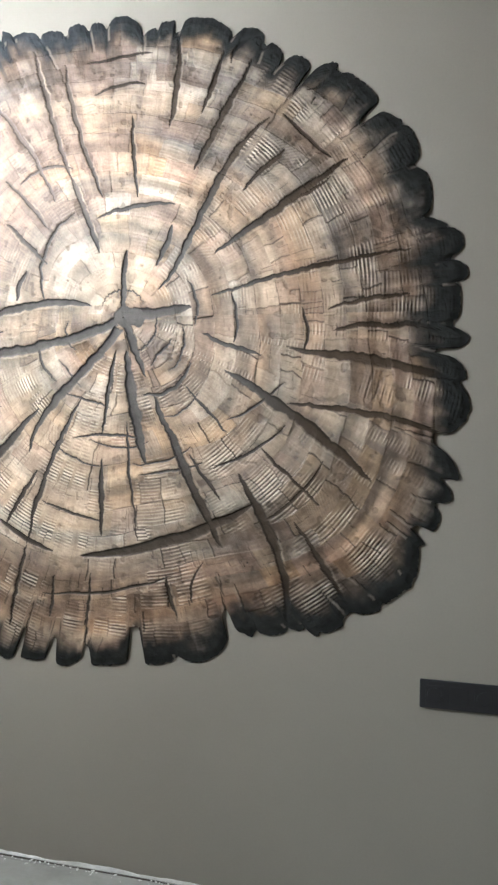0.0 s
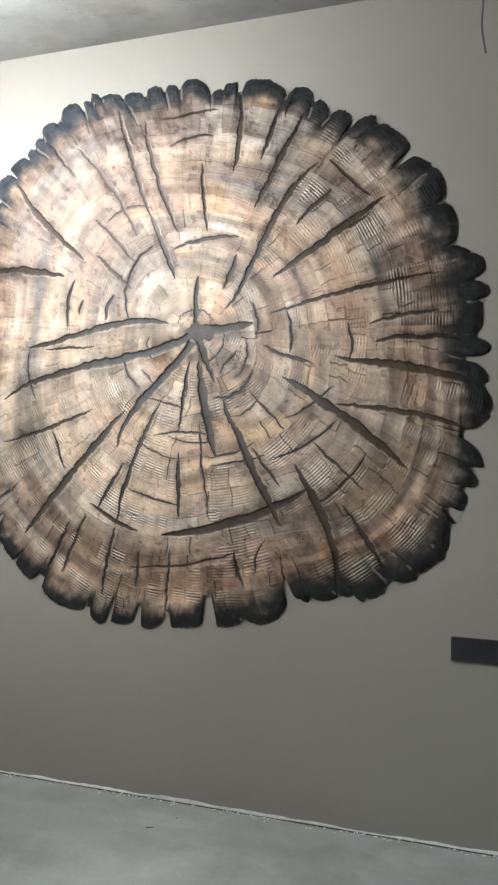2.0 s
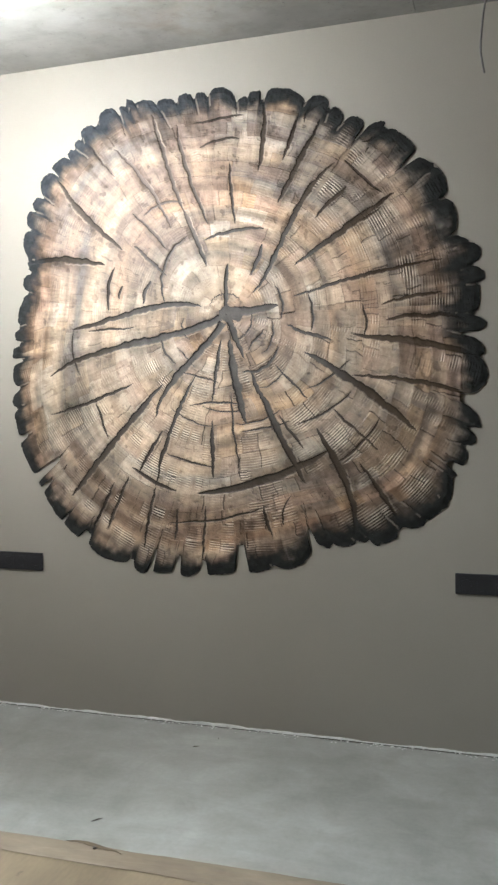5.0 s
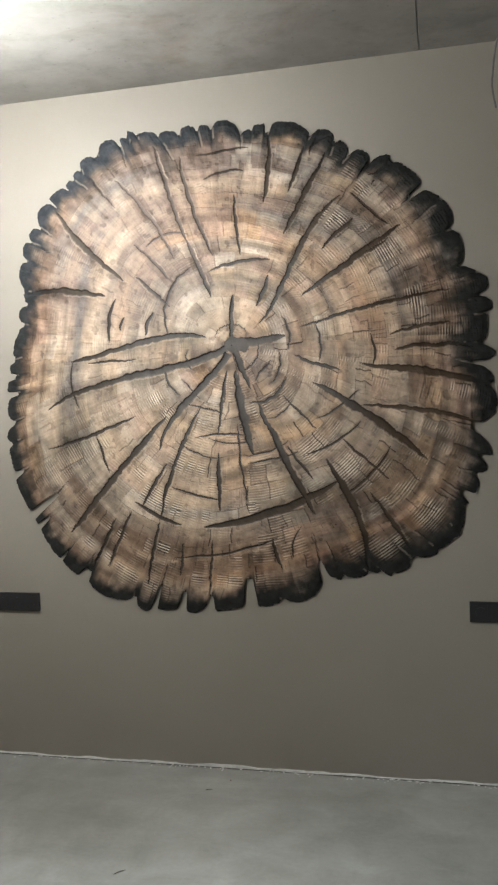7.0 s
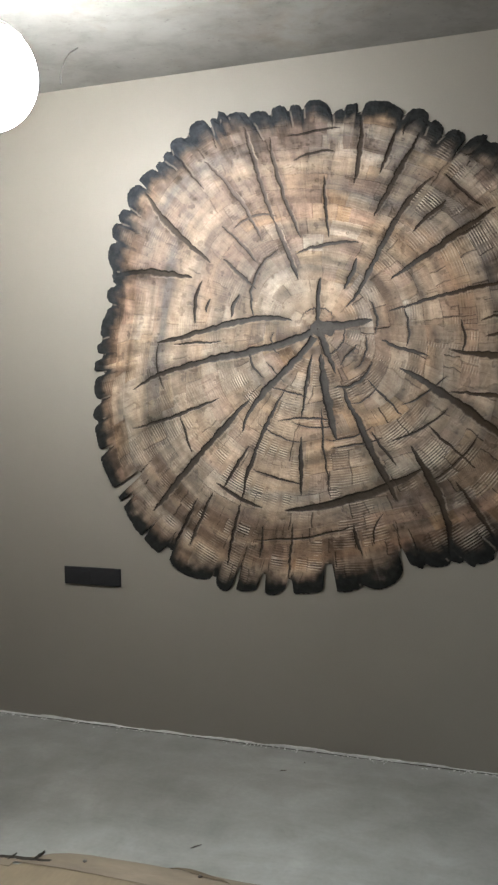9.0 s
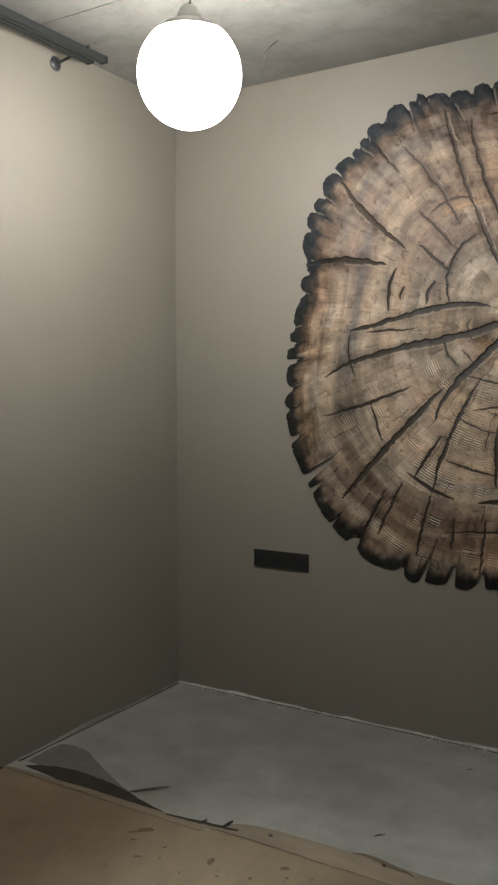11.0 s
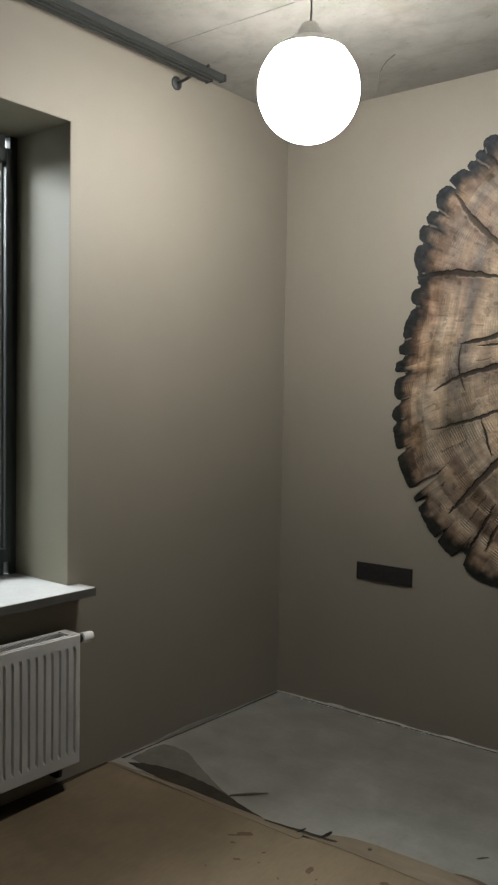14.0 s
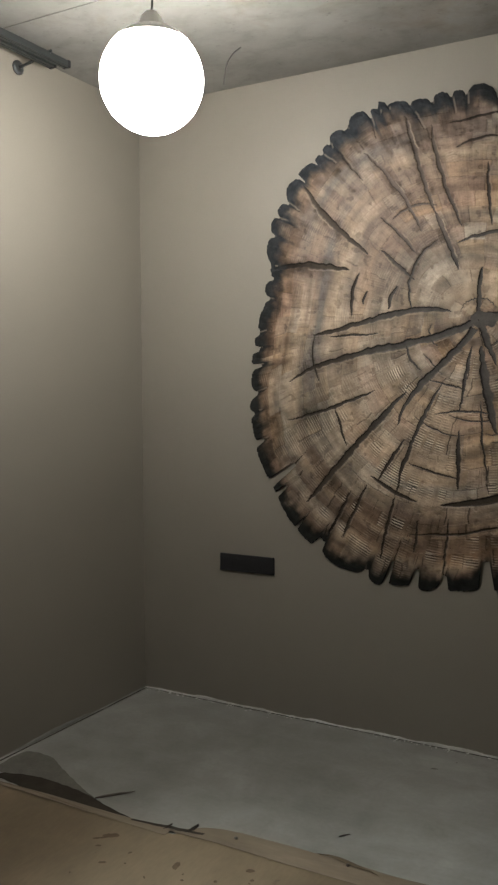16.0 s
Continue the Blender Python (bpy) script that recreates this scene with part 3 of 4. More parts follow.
OUTER_CRACKS = [(300, 0.64, 1.13, 8, 2, 32), (310, 0.87, 1.17, 2, 0, 20), (112, 0.23, 0.51, -1, 0, 28), (110, 0.5, 0.95, 2, 0, 26), (104, 0.4, 0.86, -3, 2, 22), (87, 0.39, 0.65, -5, 1, 15),
                (78, 0.62, 0.91, -3, -1, 22), (67, 0.69, 0.89, 0, 0, 17), (61, 0.52, 0.9, 1, 0, 22), (124, 0.46, 0.92, -2, -2, 24), (141, 0.58, 1.04, 6, 1, 36), (164, 0.63, 1.01, -7, -1, 32),
                (129, 0.82, 1.05, 0, 0, 13), (133, 0.4, 0.64, -1, -1, 18), (143, 0.33, 0.54, 4, -1, 18)]
LOWER_CRACKS = [(59, 0.2, 0.34, -4, 0, 22), (245, 0.3, 0.85, -5, -1, 20), (238, 0.6, 0.83, 0, 0, 18), (264, 0.47, 0.73, -3, 0, 20), (259, 0.11, 0.4, -3, 1, 15), (274, 0.34, 0.74, -2, 0, 11),
                (206, 0.54, 0.99, 7, 0, 18), (184, 0.44, 0.68, 1, 0, 11), (238, 0.87, 1.15, -2, 0, 15), (235, 0.94, 1.2, -2, 0, 15), (248, 0.85, 1.14, -3, 0, 15), (255, 0.9, 1.05, -1, 0, 13),
                (263, 0.86, 1.12, -1, 0, 11), (281, 0.86, 1.0, -1, 0, 15), (318, 0.63, 0.89, 0, 0, 13)]
SMALL_CRACKS = [(61, 0.86, 0.98, 4, 2, 10), (43, 0.56, 0.74, 1, 0, 18), (357, 0.7, 1.02, -1, 1, 18), (3, 0.68, 0.93, -2, 1, 14), (46, 0.91, 1.01, 2, -1, 12), (340, 0.62, 1.1, -7, 3, 20),
                (31, 0.63, 0.8, 2, -1, 10), (314, 0.31, 0.52, 0, 0, 11), (300, 0.5, 0.68, -2, 0, 13), (285, 0.84, 0.96, 5, -2, 10)]
# cracks along the rings: first angle, span, radius at start, middle and end, width in millimetres
RING_CRACKS = [(259, 48, 0.81, 0.75, 0.75, 42), (171, -55, 0.28, 0.36, 0.39, 14), (106, -43, 0.34, 0.36, 0.4, 16), (130, -20, 0.59, 0.58, 0.53, 12), (285, 43, 0.26, 0.29, 0.28, 16), (252, 30, 0.98, 0.91, 0.86, 11),
               (244, 20, 0.68, 0.68, 0.68, 11), (235, 17, 0.83, 0.83, 0.83, 20), (304, 22, 0.8, 0.82, 0.81, 13), (303, 25, 0.57, 0.62, 0.65, 11), (276, 25, 0.52, 0.53, 0.55, 10), (34, 15, 0.83, 0.81, 0.81, 13),
               (99, -16, 0.84, 0.84, 0.85, 11), (98, -14, 0.73, 0.75, 0.75, 11)]
INNER_RING_CRACKS = [(245, 34, 0.44, 0.39, 0.4, 11), (228, 34, 0.33, 0.3, 0.3, 9), (27, -34, 0.25, 0.26, 0.25, 11), (11, -24, 0.38, 0.39, 0.39, 11), (2, -13, 0.6, 0.62, 0.62, 11), (183, 16, 0.75, 0.77, 0.77, 11),
                     (223, -13, 0.81, 0.77, 0.75, 13), (192, 29, 0.32, 0.33, 0.32, 11), (317, 22, 0.49, 0.54, 0.59, 11), (156, 20, 0.58, 0.58, 0.57, 18), (171, -16, 0.40, 0.40, 0.39, 20), (170, -7, 0.52, 0.52, 0.51, 14),
                     (155, -125, 0.085, 0.09, 0.085, 6), (5, -78, 0.115, 0.125, 0.12, 8)]
KNOT_CRACKS = [(338, -36, 0.19, 0.175, 0.185, 11), (352, -40, 0.21, 0.235, 0.24, 9), (212, -30, 0.2, 0.215, 0.2, 8), (236, -26, 0.27, 0.265, 0.27, 7), (283, -30, 0.42, 0.43, 0.42, 7), (318, -24, 0.36, 0.37, 0.36, 7), (262, -26, 0.5, 0.5, 0.49, 7), (300, -26, 0.48, 0.49, 0.48, 8)]


def lattice(ix, iy, seed):
    h = (ix.astype(np.int64) * 374761393 + iy.astype(np.int64) * 668265263 + seed * 974711) & 0x7FFFFFFF
    h = ((h ^ (h >> 13)) * 1274126177) & 0x7FFFFFFF
    return ((h ^ (h >> 16)) & 0xFFFF) / 65535.0


def value_noise(x, y, seed=0):
    """Smooth noise from 0 to 1 on a unit lattice."""
    ix, iy = np.floor(x), np.floor(y)
    fx, fy = x - ix, y - iy
    fx, fy = fx * fx * (3 - 2 * fx), fy * fy * (3 - 2 * fy)
    a, b, c, d = lattice(ix, iy, seed), lattice(ix + 1, iy, seed), lattice(ix, iy + 1, seed), lattice(ix + 1, iy + 1, seed)
    return (a * (1 - fx) + b * fx) * (1 - fy) + (c * (1 - fx) + d * fx) * fy


def fractal(x, y, seed=0, octaves=3):
    total, amp, norm = 0.0, 1.0, 0.0
    for o in range(octaves):
        total = total + amp * value_noise(x * 2 ** o, y * 2 ** o, seed + 17 * o)
        norm, amp = norm + amp, amp * 0.5
    return total / norm


def smooth01(x):
    x = np.clip(x, 0, 1)
    return x * x * (3 - 2 * x)


def relief_fields(na, nr):
    """Height and pigment of the relief on a round grid of na directions and nr steps outwards; the pigment also holds
    painted shading and glints.
    """
    rng = np.random.RandomState(7)
    th = np.linspace(0, 2 * np.pi, na, endpoint=False)
    deg = np.degrees(th)
    smooth_r = np.full(na, OUTLINE[0])
    for i in range(7):
        smooth_r += OUTLINE[1 + 2 * i] * np.cos((i + 1) * th) + OUTLINE[2 + 2 * i] * np.sin((i + 1) * th)
    # charred lobes, each with rounded shoulders, and the notches between them
    rim, lobe = smooth_r.copy(), np.zeros(na, dtype=int)
    count = len(LOBE_FROM)
    for i in range(count):
        wide, gap = (LOBE_TO[i] - LOBE_FROM[i]) % 360, (LOBE_FROM[(i + 1) % count] - LOBE_TO[i]) % 360
        r0, rm, r1, r2 = LOBE_START[i] * 0.001, LOBE_MID[i] * 0.001, LOBE_END[i] * 0.001, LOBE_START[(i + 1) % count] * 0.001
        d = (deg - LOBE_FROM[i]) % 360
        wide, gap = wide - 0.12, gap + 0.12
        on = d <= wide
        u = d[on] / wide * 2 - 1
        rim[on] = rm + 0.5 * (r1 - r0) * u + (0.5 * (r1 + r0) - rm) * u * u + 0.003 - 0.007 * np.clip((np.abs(u) - 0.75) / 0.25, 0, 1) ** 2
        lobe[d <= wide + gap] = i
        on = (d > wide) & (d < wide + gap)
        v = (d[on] - wide) / gap
        base = r1 * (1 - v) + r2 * v - 0.004
        rim[on] = base - (max(0.0, min(r1, r2) - NOTCH_TIP[i] * 0.001) if NOTCH_TIP[i] else 0.0) * np.clip(2.6 * (1 - np.abs(2 * v - 1)), 0, 1) ** 0.9
    rim += 0.008 * (fractal(deg * 3.1, deg * 0, 18, 2) - 0.5) * smooth01(2.4 * fractal(deg * 0.35, deg * 0, 19, 2) - 0.6)
    rim += 0.007 * (fractal(deg * 1.7, deg * 0, 8, 3) - 0.5) + 0.004 * (fractal(deg / 2.2, deg * 0, 3) - 0.5)
    s = (np.arange(1, nr + 1) / nr) ** 0.94
    T, S = np.meshgrid(th, s, indexing="ij")
    D = np.degrees(T)
    RHO = S * smooth_r[:, None] + (rim - smooth_r)[:, None] * smooth01((S - 0.76) / 0.24)
    X, Z = RHO * np.cos(T), RHO * np.sin(T)
    FULL = smooth_r[:, None] + 0 * S
    SN = RHO / FULL                                   # share of the plain outline's radius
    wob = SN + 0.030 * (fractal(X * 3.2 + 9, Z * 3.2 + 4, 11) - 0.5) + 0.012 * (fractal(X * 11, Z * 11, 12) - 0.5)

    calm = 0.38 + 0.62 * smooth01(0.55 + 0.65 * np.cos(np.radians(D + 50)))         # few short checks on the upper left

    # growth zones, each broken into blocks by its own short checks
    edges = np.array([0, 0.06, 0.11, 0.165, 0.22, 0.285, 0.35, 0.42, 0.49, 0.555, 0.62, 0.685, 0.745, 0.80, 0.855, 0.91, 1.3])
    zone = np.clip(np.searchsorted(edges, wob, side="right") - 1, 0, len(edges) - 2)
    across = (wob - edges[zone]) / (edges[zone + 1] - edges[zone])
    tone, lift, comb, slant, tilt = (np.zeros_like(S) for _ in range(5))
    line = np.zeros_like(S)
    sway = (2.6 * (fractal(X * 6, Z * 6, 21) - 0.5) + 0.9 * (fractal(X * 28, Z * 28, 22) - 0.5)) / np.maximum(RHO, 0.08)
    for k in range(len(edges) - 1):
        on = zone == k
        n = max(5, int(8 + 50 * edges[k]))
        cuts = np.sort((np.arange(n) + rng.uniform(-0.38, 0.38, n)) * 360 / n + rng.uniform(0, 20)) % 360
        cuts.sort()
        dd = (D[on] + sway[on]) % 360
        j = np.searchsorted(cuts, dd, side="right")
        cell = j % n
        tone[on], lift[on] = rng.rand(n)[cell], rng.uniform(-1, 1, n)[cell]
        comb[on], slant[on] = (rng.rand(n) < 0.70)[cell] * rng.uniform(0.5, 1, n)[cell], rng.uniform(-1, 1, n)[cell]
        tilt[on] = rng.uniform(-1, 1, n)[cell]
        weight = np.where(rng.rand(n) < 0.58, rng.uniform(0.35, 1, n), 0.0)
        near = np.stack([np.abs((dd - cuts[(j - 1) % n] + 180) % 360 - 180) , np.abs((dd - cuts[j % n] + 180) % 360 - 180)])
        dist = near * np.pi / 180 * RHO[on]
        hw = 0.0031
        line[on] = np.maximum(weight[(j - 1) % n] * smooth01(1.3 - dist[0] / hw), weight[j % n] * smooth01(1.3 - dist[1] / hw))
    seam = (np.random.RandomState(4).rand(len(edges)) < 0.9)[zone] * smooth01(1.3 - across * (edges[zone + 1] - edges[zone]) * 1.1 / 0.0032) * smooth01(fractal(D / 9 + zone * 3.7, D * 0, 31) * 3 - 1.2)
    line = np.maximum(line, 0.8 * seam) * calm
    # a second, finer set of short checks and half-open seams
    fine_line = np.zeros_like(S)
    edges2 = np.concatenate([np.linspace(0.04, 0.95, 25) + rng.uniform(-0.012, 0.012, 25), [1.3]])
    zone2 = np.clip(np.searchsorted(edges2, wob, side="right") - 1, 0, len(edges2) - 2)
    for k in range(len(edges2) - 1):
        on = zone2 == k
        n = max(6, int(12 + 120 * edges2[k]))
        cuts = np.sort(rng.uniform(0, 360, n))
        dd = (D[on] + 0.6 * sway[on]) % 360
        j = np.searchsorted(cuts, dd, side="right")
        weight = np.where(rng.rand(n) < 0.5, rng.uniform(0.35, 1, n), 0.0)
        d0 = np.abs((dd - cuts[(j - 1) % n] + 180) % 360 - 180) * np.pi / 180 * RHO[on]
        fine_line[on] = weight[(j - 1) % n] * smooth01(1.3 - d0 / 0.0027)
    rim_seam = np.abs(wob - edges2[zone2]) * 1.1
    fine_line = np.maximum(fine_line, 0.7 * smooth01(1.3 - rim_seam / 0.003) * smooth01(fractal(D / 4 + zone2 * 5.3, D * 0, 32) * 5 - 2.9))
    fine_line *= calm * smooth01((fractal(X * 5 + 8, Z * 5, 34, 2) - 0.36) / 0.2) * smooth01((SN - 0.1) / 0.1)

    # splits that run inwards from the notches of the rim, one lip of each left pale
    split_line, split_lip = np.zeros_like(S), np.zeros_like(S)
    for i in range(count):
        gap = (LOBE_FROM[(i + 1) % count] - LOBE_TO[i]) % 360
        mid, long_, lean = LOBE_TO[i] + gap / 2, 0.015 + 0.13 * rng.rand() ** 2.2, rng.uniform(-14, 14)
        at = np.where(np.abs((deg - mid + 180) % 360 - 180) < 4)[0]
        inward = (rim[at].min() + 0.008 - RHO[at]) / long_
        arc = np.radians((D[at] - mid + 180) % 360 - 180) * RHO[at] + math.tan(radians(lean)) * long_ * np.clip(inward, 0, 1) + 0.008 * (fractal(RHO[at] * 40 + 3 * i, RHO[at] * 0 + i, 48, 2) - 0.5)
        half = 0.0032 * np.clip(1 - inward, 0, 1) ** 0.5 + 1e-4
        on = (inward > -0.3) & (inward < 1)
        split_line[at] = np.maximum(split_line[at], np.where(on, smooth01(1.4 - np.abs(arc) / half), 0))
        split_lip[at] = np.maximum(split_lip[at], np.where(on & (inward > 0), smooth01(1.3 - np.abs(arc + 0.007) / 0.0045) * smooth01(3 * fractal(RHO[at] * 24, RHO[at] * 0 + i, 49, 2) - 0.9), 0))
    line = np.maximum(line, split_line)

    # long cracks, with masks for the shade and glints painted along them
    crack = np.zeros_like(S)
    side, soft_shade, glint = np.zeros_like(S), np.zeros_like(S), np.zeros_like(S)
    for i, (a, r0, r1, lean, bow, wide) in enumerate(MAIN_CRACKS + OUTER_CRACKS + LOWER_CRACKS + SMALL_CRACKS):
        at = np.where(np.abs((deg - a + 180) % 360 - 180) < 14 + abs(lean) + abs(bow) + 3.0 / (r0 + 0.06))[0]
        rho, dd = RHO[at], D[at]
        t = (rho - r0) / (r1 - r0)
        centre = a + lean * (1 - t) + bow * 4 * t * (1 - t) * 0.9
        arc = np.radians((dd - centre + 180) % 360 - 180) * rho
        arc = arc + 0.012 * (fractal(rho * 14 + 5 * i, rho * 0 + i, 41) - 0.5) + 0.007 * (fractal(rho * 60, rho * 0 + i, 43, 3) - 0.5)
        tc = np.clip(t, 0, 1)
        prof = np.where(r0 < 0.05, np.sqrt(np.clip(1 - tc ** 2, 0, 1)), np.clip(4 * tc * (1 - tc), 0, 1) ** 0.55)
        half = 0.5 * wide * (0.001 - 0.00028 * math.exp(-((a - 125) / 35) ** 2)) * prof * (0.62 + 0.76 * fractal(rho * 22, rho * 0 + 3 * i, 44, 3))
        inside = (t > 0) & (t < 1) & (np.abs(arc) < 0.05)
        # positive on the upper-left side, where the shadow lip is painted
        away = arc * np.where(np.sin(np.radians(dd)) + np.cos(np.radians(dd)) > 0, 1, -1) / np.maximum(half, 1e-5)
        m = np.where(inside, smooth01((1.15 - np.abs(away)) / np.where(away > 0, 0.3, 0.75)), 0)
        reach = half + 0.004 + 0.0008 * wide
        # mask of the painted highlight on the crack edge facing the lamp
        edge_glint = smooth01(1 - np.abs(-away * half - half - 0.004) / 0.005) * smooth01(5 * fractal(rho * 16, rho * 0 + 2 * i, 47, 2) - 2.0) * prof * (1 + 2.2 * math.exp(-((a - 111) / 4) ** 2))
        glint[at] = np.maximum(glint[at], np.where(inside, edge_glint, 0))
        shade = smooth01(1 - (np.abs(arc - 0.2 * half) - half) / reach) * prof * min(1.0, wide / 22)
        soft_shade[at] = np.maximum(soft_shade[at], np.where((t > -0.06) & (t < 1.06), shade, 0))
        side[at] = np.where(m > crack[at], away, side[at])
        crack[at] = np.maximum(crack[at], m)
    for i, (a, span, r0, rm, r1, wide) in enumerate(RING_CRACKS + INNER_RING_CRACKS + KNOT_CRACKS):
        at = np.where(np.abs((deg - a - span / 2 + 180) % 360 - 180) < abs(span) / 2 + 2)[0]
        rho, dd = RHO[at], D[at]
        t = (((dd - a + 180) % 360) - 180) / span
        tc = np.clip(t, 0, 1)
        centre = r0 * (1 - tc) * (1 - 2 * tc) + rm * 4 * tc * (1 - tc) + r1 * tc * (2 * tc - 1)
        d = rho - centre + 0.012 * (fractal(dd * 0.22 + 7 * i, dd * 0, 51) - 0.5)
        half = 0.5 * wide * 0.001 * np.clip(4 * tc * (1 - tc), 0, 1) ** 0.6
        on = (t > 0) & (t < 1) & (np.abs(d) < 0.06)
        # same sign here: positive towards the painted shadow lip
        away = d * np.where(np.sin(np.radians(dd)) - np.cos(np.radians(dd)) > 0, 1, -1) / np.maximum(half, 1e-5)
        m = np.where(on, smooth01((1.15 - np.abs(away)) / np.where(away > 0, 0.3, 0.75)), 0)
        soft_shade[at] = np.maximum(soft_shade[at], np.where(on, 0.8 * smooth01(1 - (np.abs(d) - half) / (half + 0.012)) * tc ** 0.2, 0))
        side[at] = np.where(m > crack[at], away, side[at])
        crack[at] = np.maximum(crack[at], m)

    # the open heart where the main cracks meet
    hx, hz = X - 0.022, Z - 0.002
    heart = smooth01((0.047 + 0.030 * (fractal(X * 34, Z * 34, 46, 2) - 0.5) - np.hypot(hx * 0.8, hz * 1.25)) / 0.008)
    side = np.where(heart > 0.3, -0.2, side)
    crack = np.maximum(crack, heart)

    # charred rim, broader where the wood burnt deeper
    to_rim = np.maximum(rim[:, None], FULL - 0.03) - RHO
    burn = 0.060 + 0.080 * np.exp(-((((D - 12 + 180) % 360 - 180)) / 30) ** 2) + 0.030 * np.exp(-((((D - 300 + 180) % 360 - 180)) / 22) ** 2) + 0.02 * np.exp(-((D - 90) / 25) ** 2) + 0.018 * np.exp(-((D - 150) / 48) ** 2) + 0.018 * np.exp(-((D - 268) / 28) ** 2)
    rag = fractal(D * 0.32, SN * 9, 61) + 0.6 * (fractal(X * 26, Z * 26, 62) - 0.5)
    char = smooth01((burn * (0.55 + 1.1 * rag) - to_rim) / (0.95 * burn) + 0.32)

    # relief in metres off the wall
    face = smooth01((D_mask(D, SN)))
    phase = RHO / 0.0112 + slant * D * 0.022 + 2.5 * fractal(X * 4, Z * 4, 70)
    stroke = np.zeros_like(S)
    for a, span, r, wide in HATCHES + SHORT_HATCHES:
        w = np.exp(-np.abs((RHO - r * 0.01) / (wide * 0.01)) ** 3) * smooth01(1.6 - 1.4 * np.abs((D - a + 180) % 360 - 180) / span)
        stroke = np.maximum(stroke, w)
    each = value_noise(np.floor(phase - 0.25) * 3.7, D / 5.0, 79)
    grooves = np.sin(2 * np.pi * phase) * np.maximum(comb * (0.25 + 0.75 * face) * (0.25 + 1.0 * smooth01(each * 1.6 - 0.3)) * smooth01(4.0 * fractal(X * 11, Z * 11, 71) - 1.3), 1.1 * stroke * smooth01(3.0 * fractal(X * 14, Z * 14, 85) - 0.7))
    cut = smooth01(1 - (smooth_r - rim) / 0.035)[:, None]
    grooves = grooves * cut * (1 - 0.4 * char * (1 - stroke)) * (1 - crack)
    near = smooth01((RHO - 0.07) / 0.16)
    chunk = (fractal(wob * 62, D / 3.1, 77, 3) - 0.5) * near
    ribs = np.sin(2 * np.pi * D * RHO / 0.62) * (1 - comb) * smooth01(4 * fractal(X * 10 + 7, Z * 10, 76) - 2.0)
    rough = fractal(X * 55, Z * 55, 72) - 0.5
    chips = smooth01((fractal(X * 30, Z * 30, 73) + 0.10 * soft_shade - 0.68) / 0.1)
    height = 0.0095 + 0.0015 * lift + 0.0012 * tilt * (across - 0.5) + 0.0011 * np.cos(2 * np.pi * across) + 0.0014 * grooves + 0.0004 * ribs + 0.0022 * rough + 0.0026 * chunk + 0.0050 * (fractal(X * 9, Z * 9, 74) - 0.5) - 0.0022 * chips
    # a small knot beside the heart, with rings of its own
    kd = np.hypot(X - 0.178, (Z + 0.092) * 1.15) + 0.17 * (fractal(X * 10, Z * 10, 78) - 0.5)
    knot = np.exp(-(kd / 0.10) ** 2) * np.sin(2 * np.pi * kd / 0.024) * (1 - crack)
    height += 0.0011 * knot
    height += 0.0012 * glint - 0.0024 * line - 0.0022 * fine_line
    mild = np.exp(-(((D + 180) % 360 - 180) / 75) ** 2)
    height = height * (1 - (0.55 - 0.16 * mild) * crack) + 0.0008 * crack
    edge = smooth01(to_rim / 0.030)
    height = 0.003 + (height - 0.003) * (0.25 + 0.75 * edge) + char * 0.0030 * (fractal(D * 0.9, SN * 6, 75) - 0.5)
    height = np.maximum(height, 0.0018)

    # pigment, linear base colours, with crack shading and glints mixed in
    palette = np.array([(0.52, 0.46, 0.395), (0.43, 0.355, 0.28), (0.45, 0.345, 0.235), (0.42, 0.33, 0.285), (0.33, 0.295, 0.265), (0.25, 0.20, 0.165), (0.62, 0.56, 0.49), (0.38, 0.315, 0.255)])
    pick = np.clip((tone * len(palette)).astype(int), 0, len(palette) - 1)
    wash = fractal(X * 3.4 + 3, Z * 3.4, 81)[..., None]
    soft = (0.47, 0.375, 0.285) * wash * 1.1 + (0.42, 0.37, 0.325) * (1.1 - wash * 1.1)
    col = 0.78 * palette[pick] + 0.22 * soft * np.array((1.02, 0.97, 0.95))
    # rings of growth, each fading along its way
    bands = fractal(wob * 26, D / 34, 88, 2)
    thin = fractal(wob * 90, D / 12, 89, 2)
    col = col * (0.56 + 0.82 * smooth01(bands * 1.6 - 0.3))[..., None] * (0.80 + 0.40 * thin)[..., None]
    hue = (fractal(wob * 14 + 5, D / 45, 90, 2) - 0.5)[..., None]
    col = col * (1 + hue * np.array((0.30, 0.0, -0.32)))
    for a, r, reach, strength, tint in WASHES + SOFT_WASHES:
        d2 = ((X - r * np.cos(np.radians(a))) ** 2 + (Z - r * np.sin(np.radians(a))) ** 2) / reach ** 2
        w = strength * 0.01 * np.exp(-d2) * (0.35 + 1.1 * fractal(X * 12 + a, Z * 12, 91))
        w = np.clip(w * (0.6 + 0.8 * bands), 0, 0.9)[..., None]
        col = col * (1 - w) + w * np.array(WASH_TINTS[tint])
    # longer strokes that follow the rings
    for a, span, at, wide, strength, tint in RING_WASHES + LOWER_RING_WASHES:
        w = strength * 0.01 * np.exp(-((wob - at * 0.01) / (wide * 0.01)) ** 2) * smooth01(1.25 - np.abs((D - a + 180) % 360 - 180) / span) * (0.4 + 1.0 * fractal(D / 7 + a, wob * 30, 95))
        w = np.clip(1.35 * w, 0, 0.9)[..., None]
        col = col * (1 - w) + w * np.array(WASH_TINTS[tint])
    col = col * (0.70 + 0.60 * fractal(X * 20, Z * 20, 82)[..., None]) * (1 + 0.25 * chunk[..., None])
    streak = 0.5 + (fractal(RHO * 170, D * 0.8, 83)[..., None] - 0.5) * near[..., None]
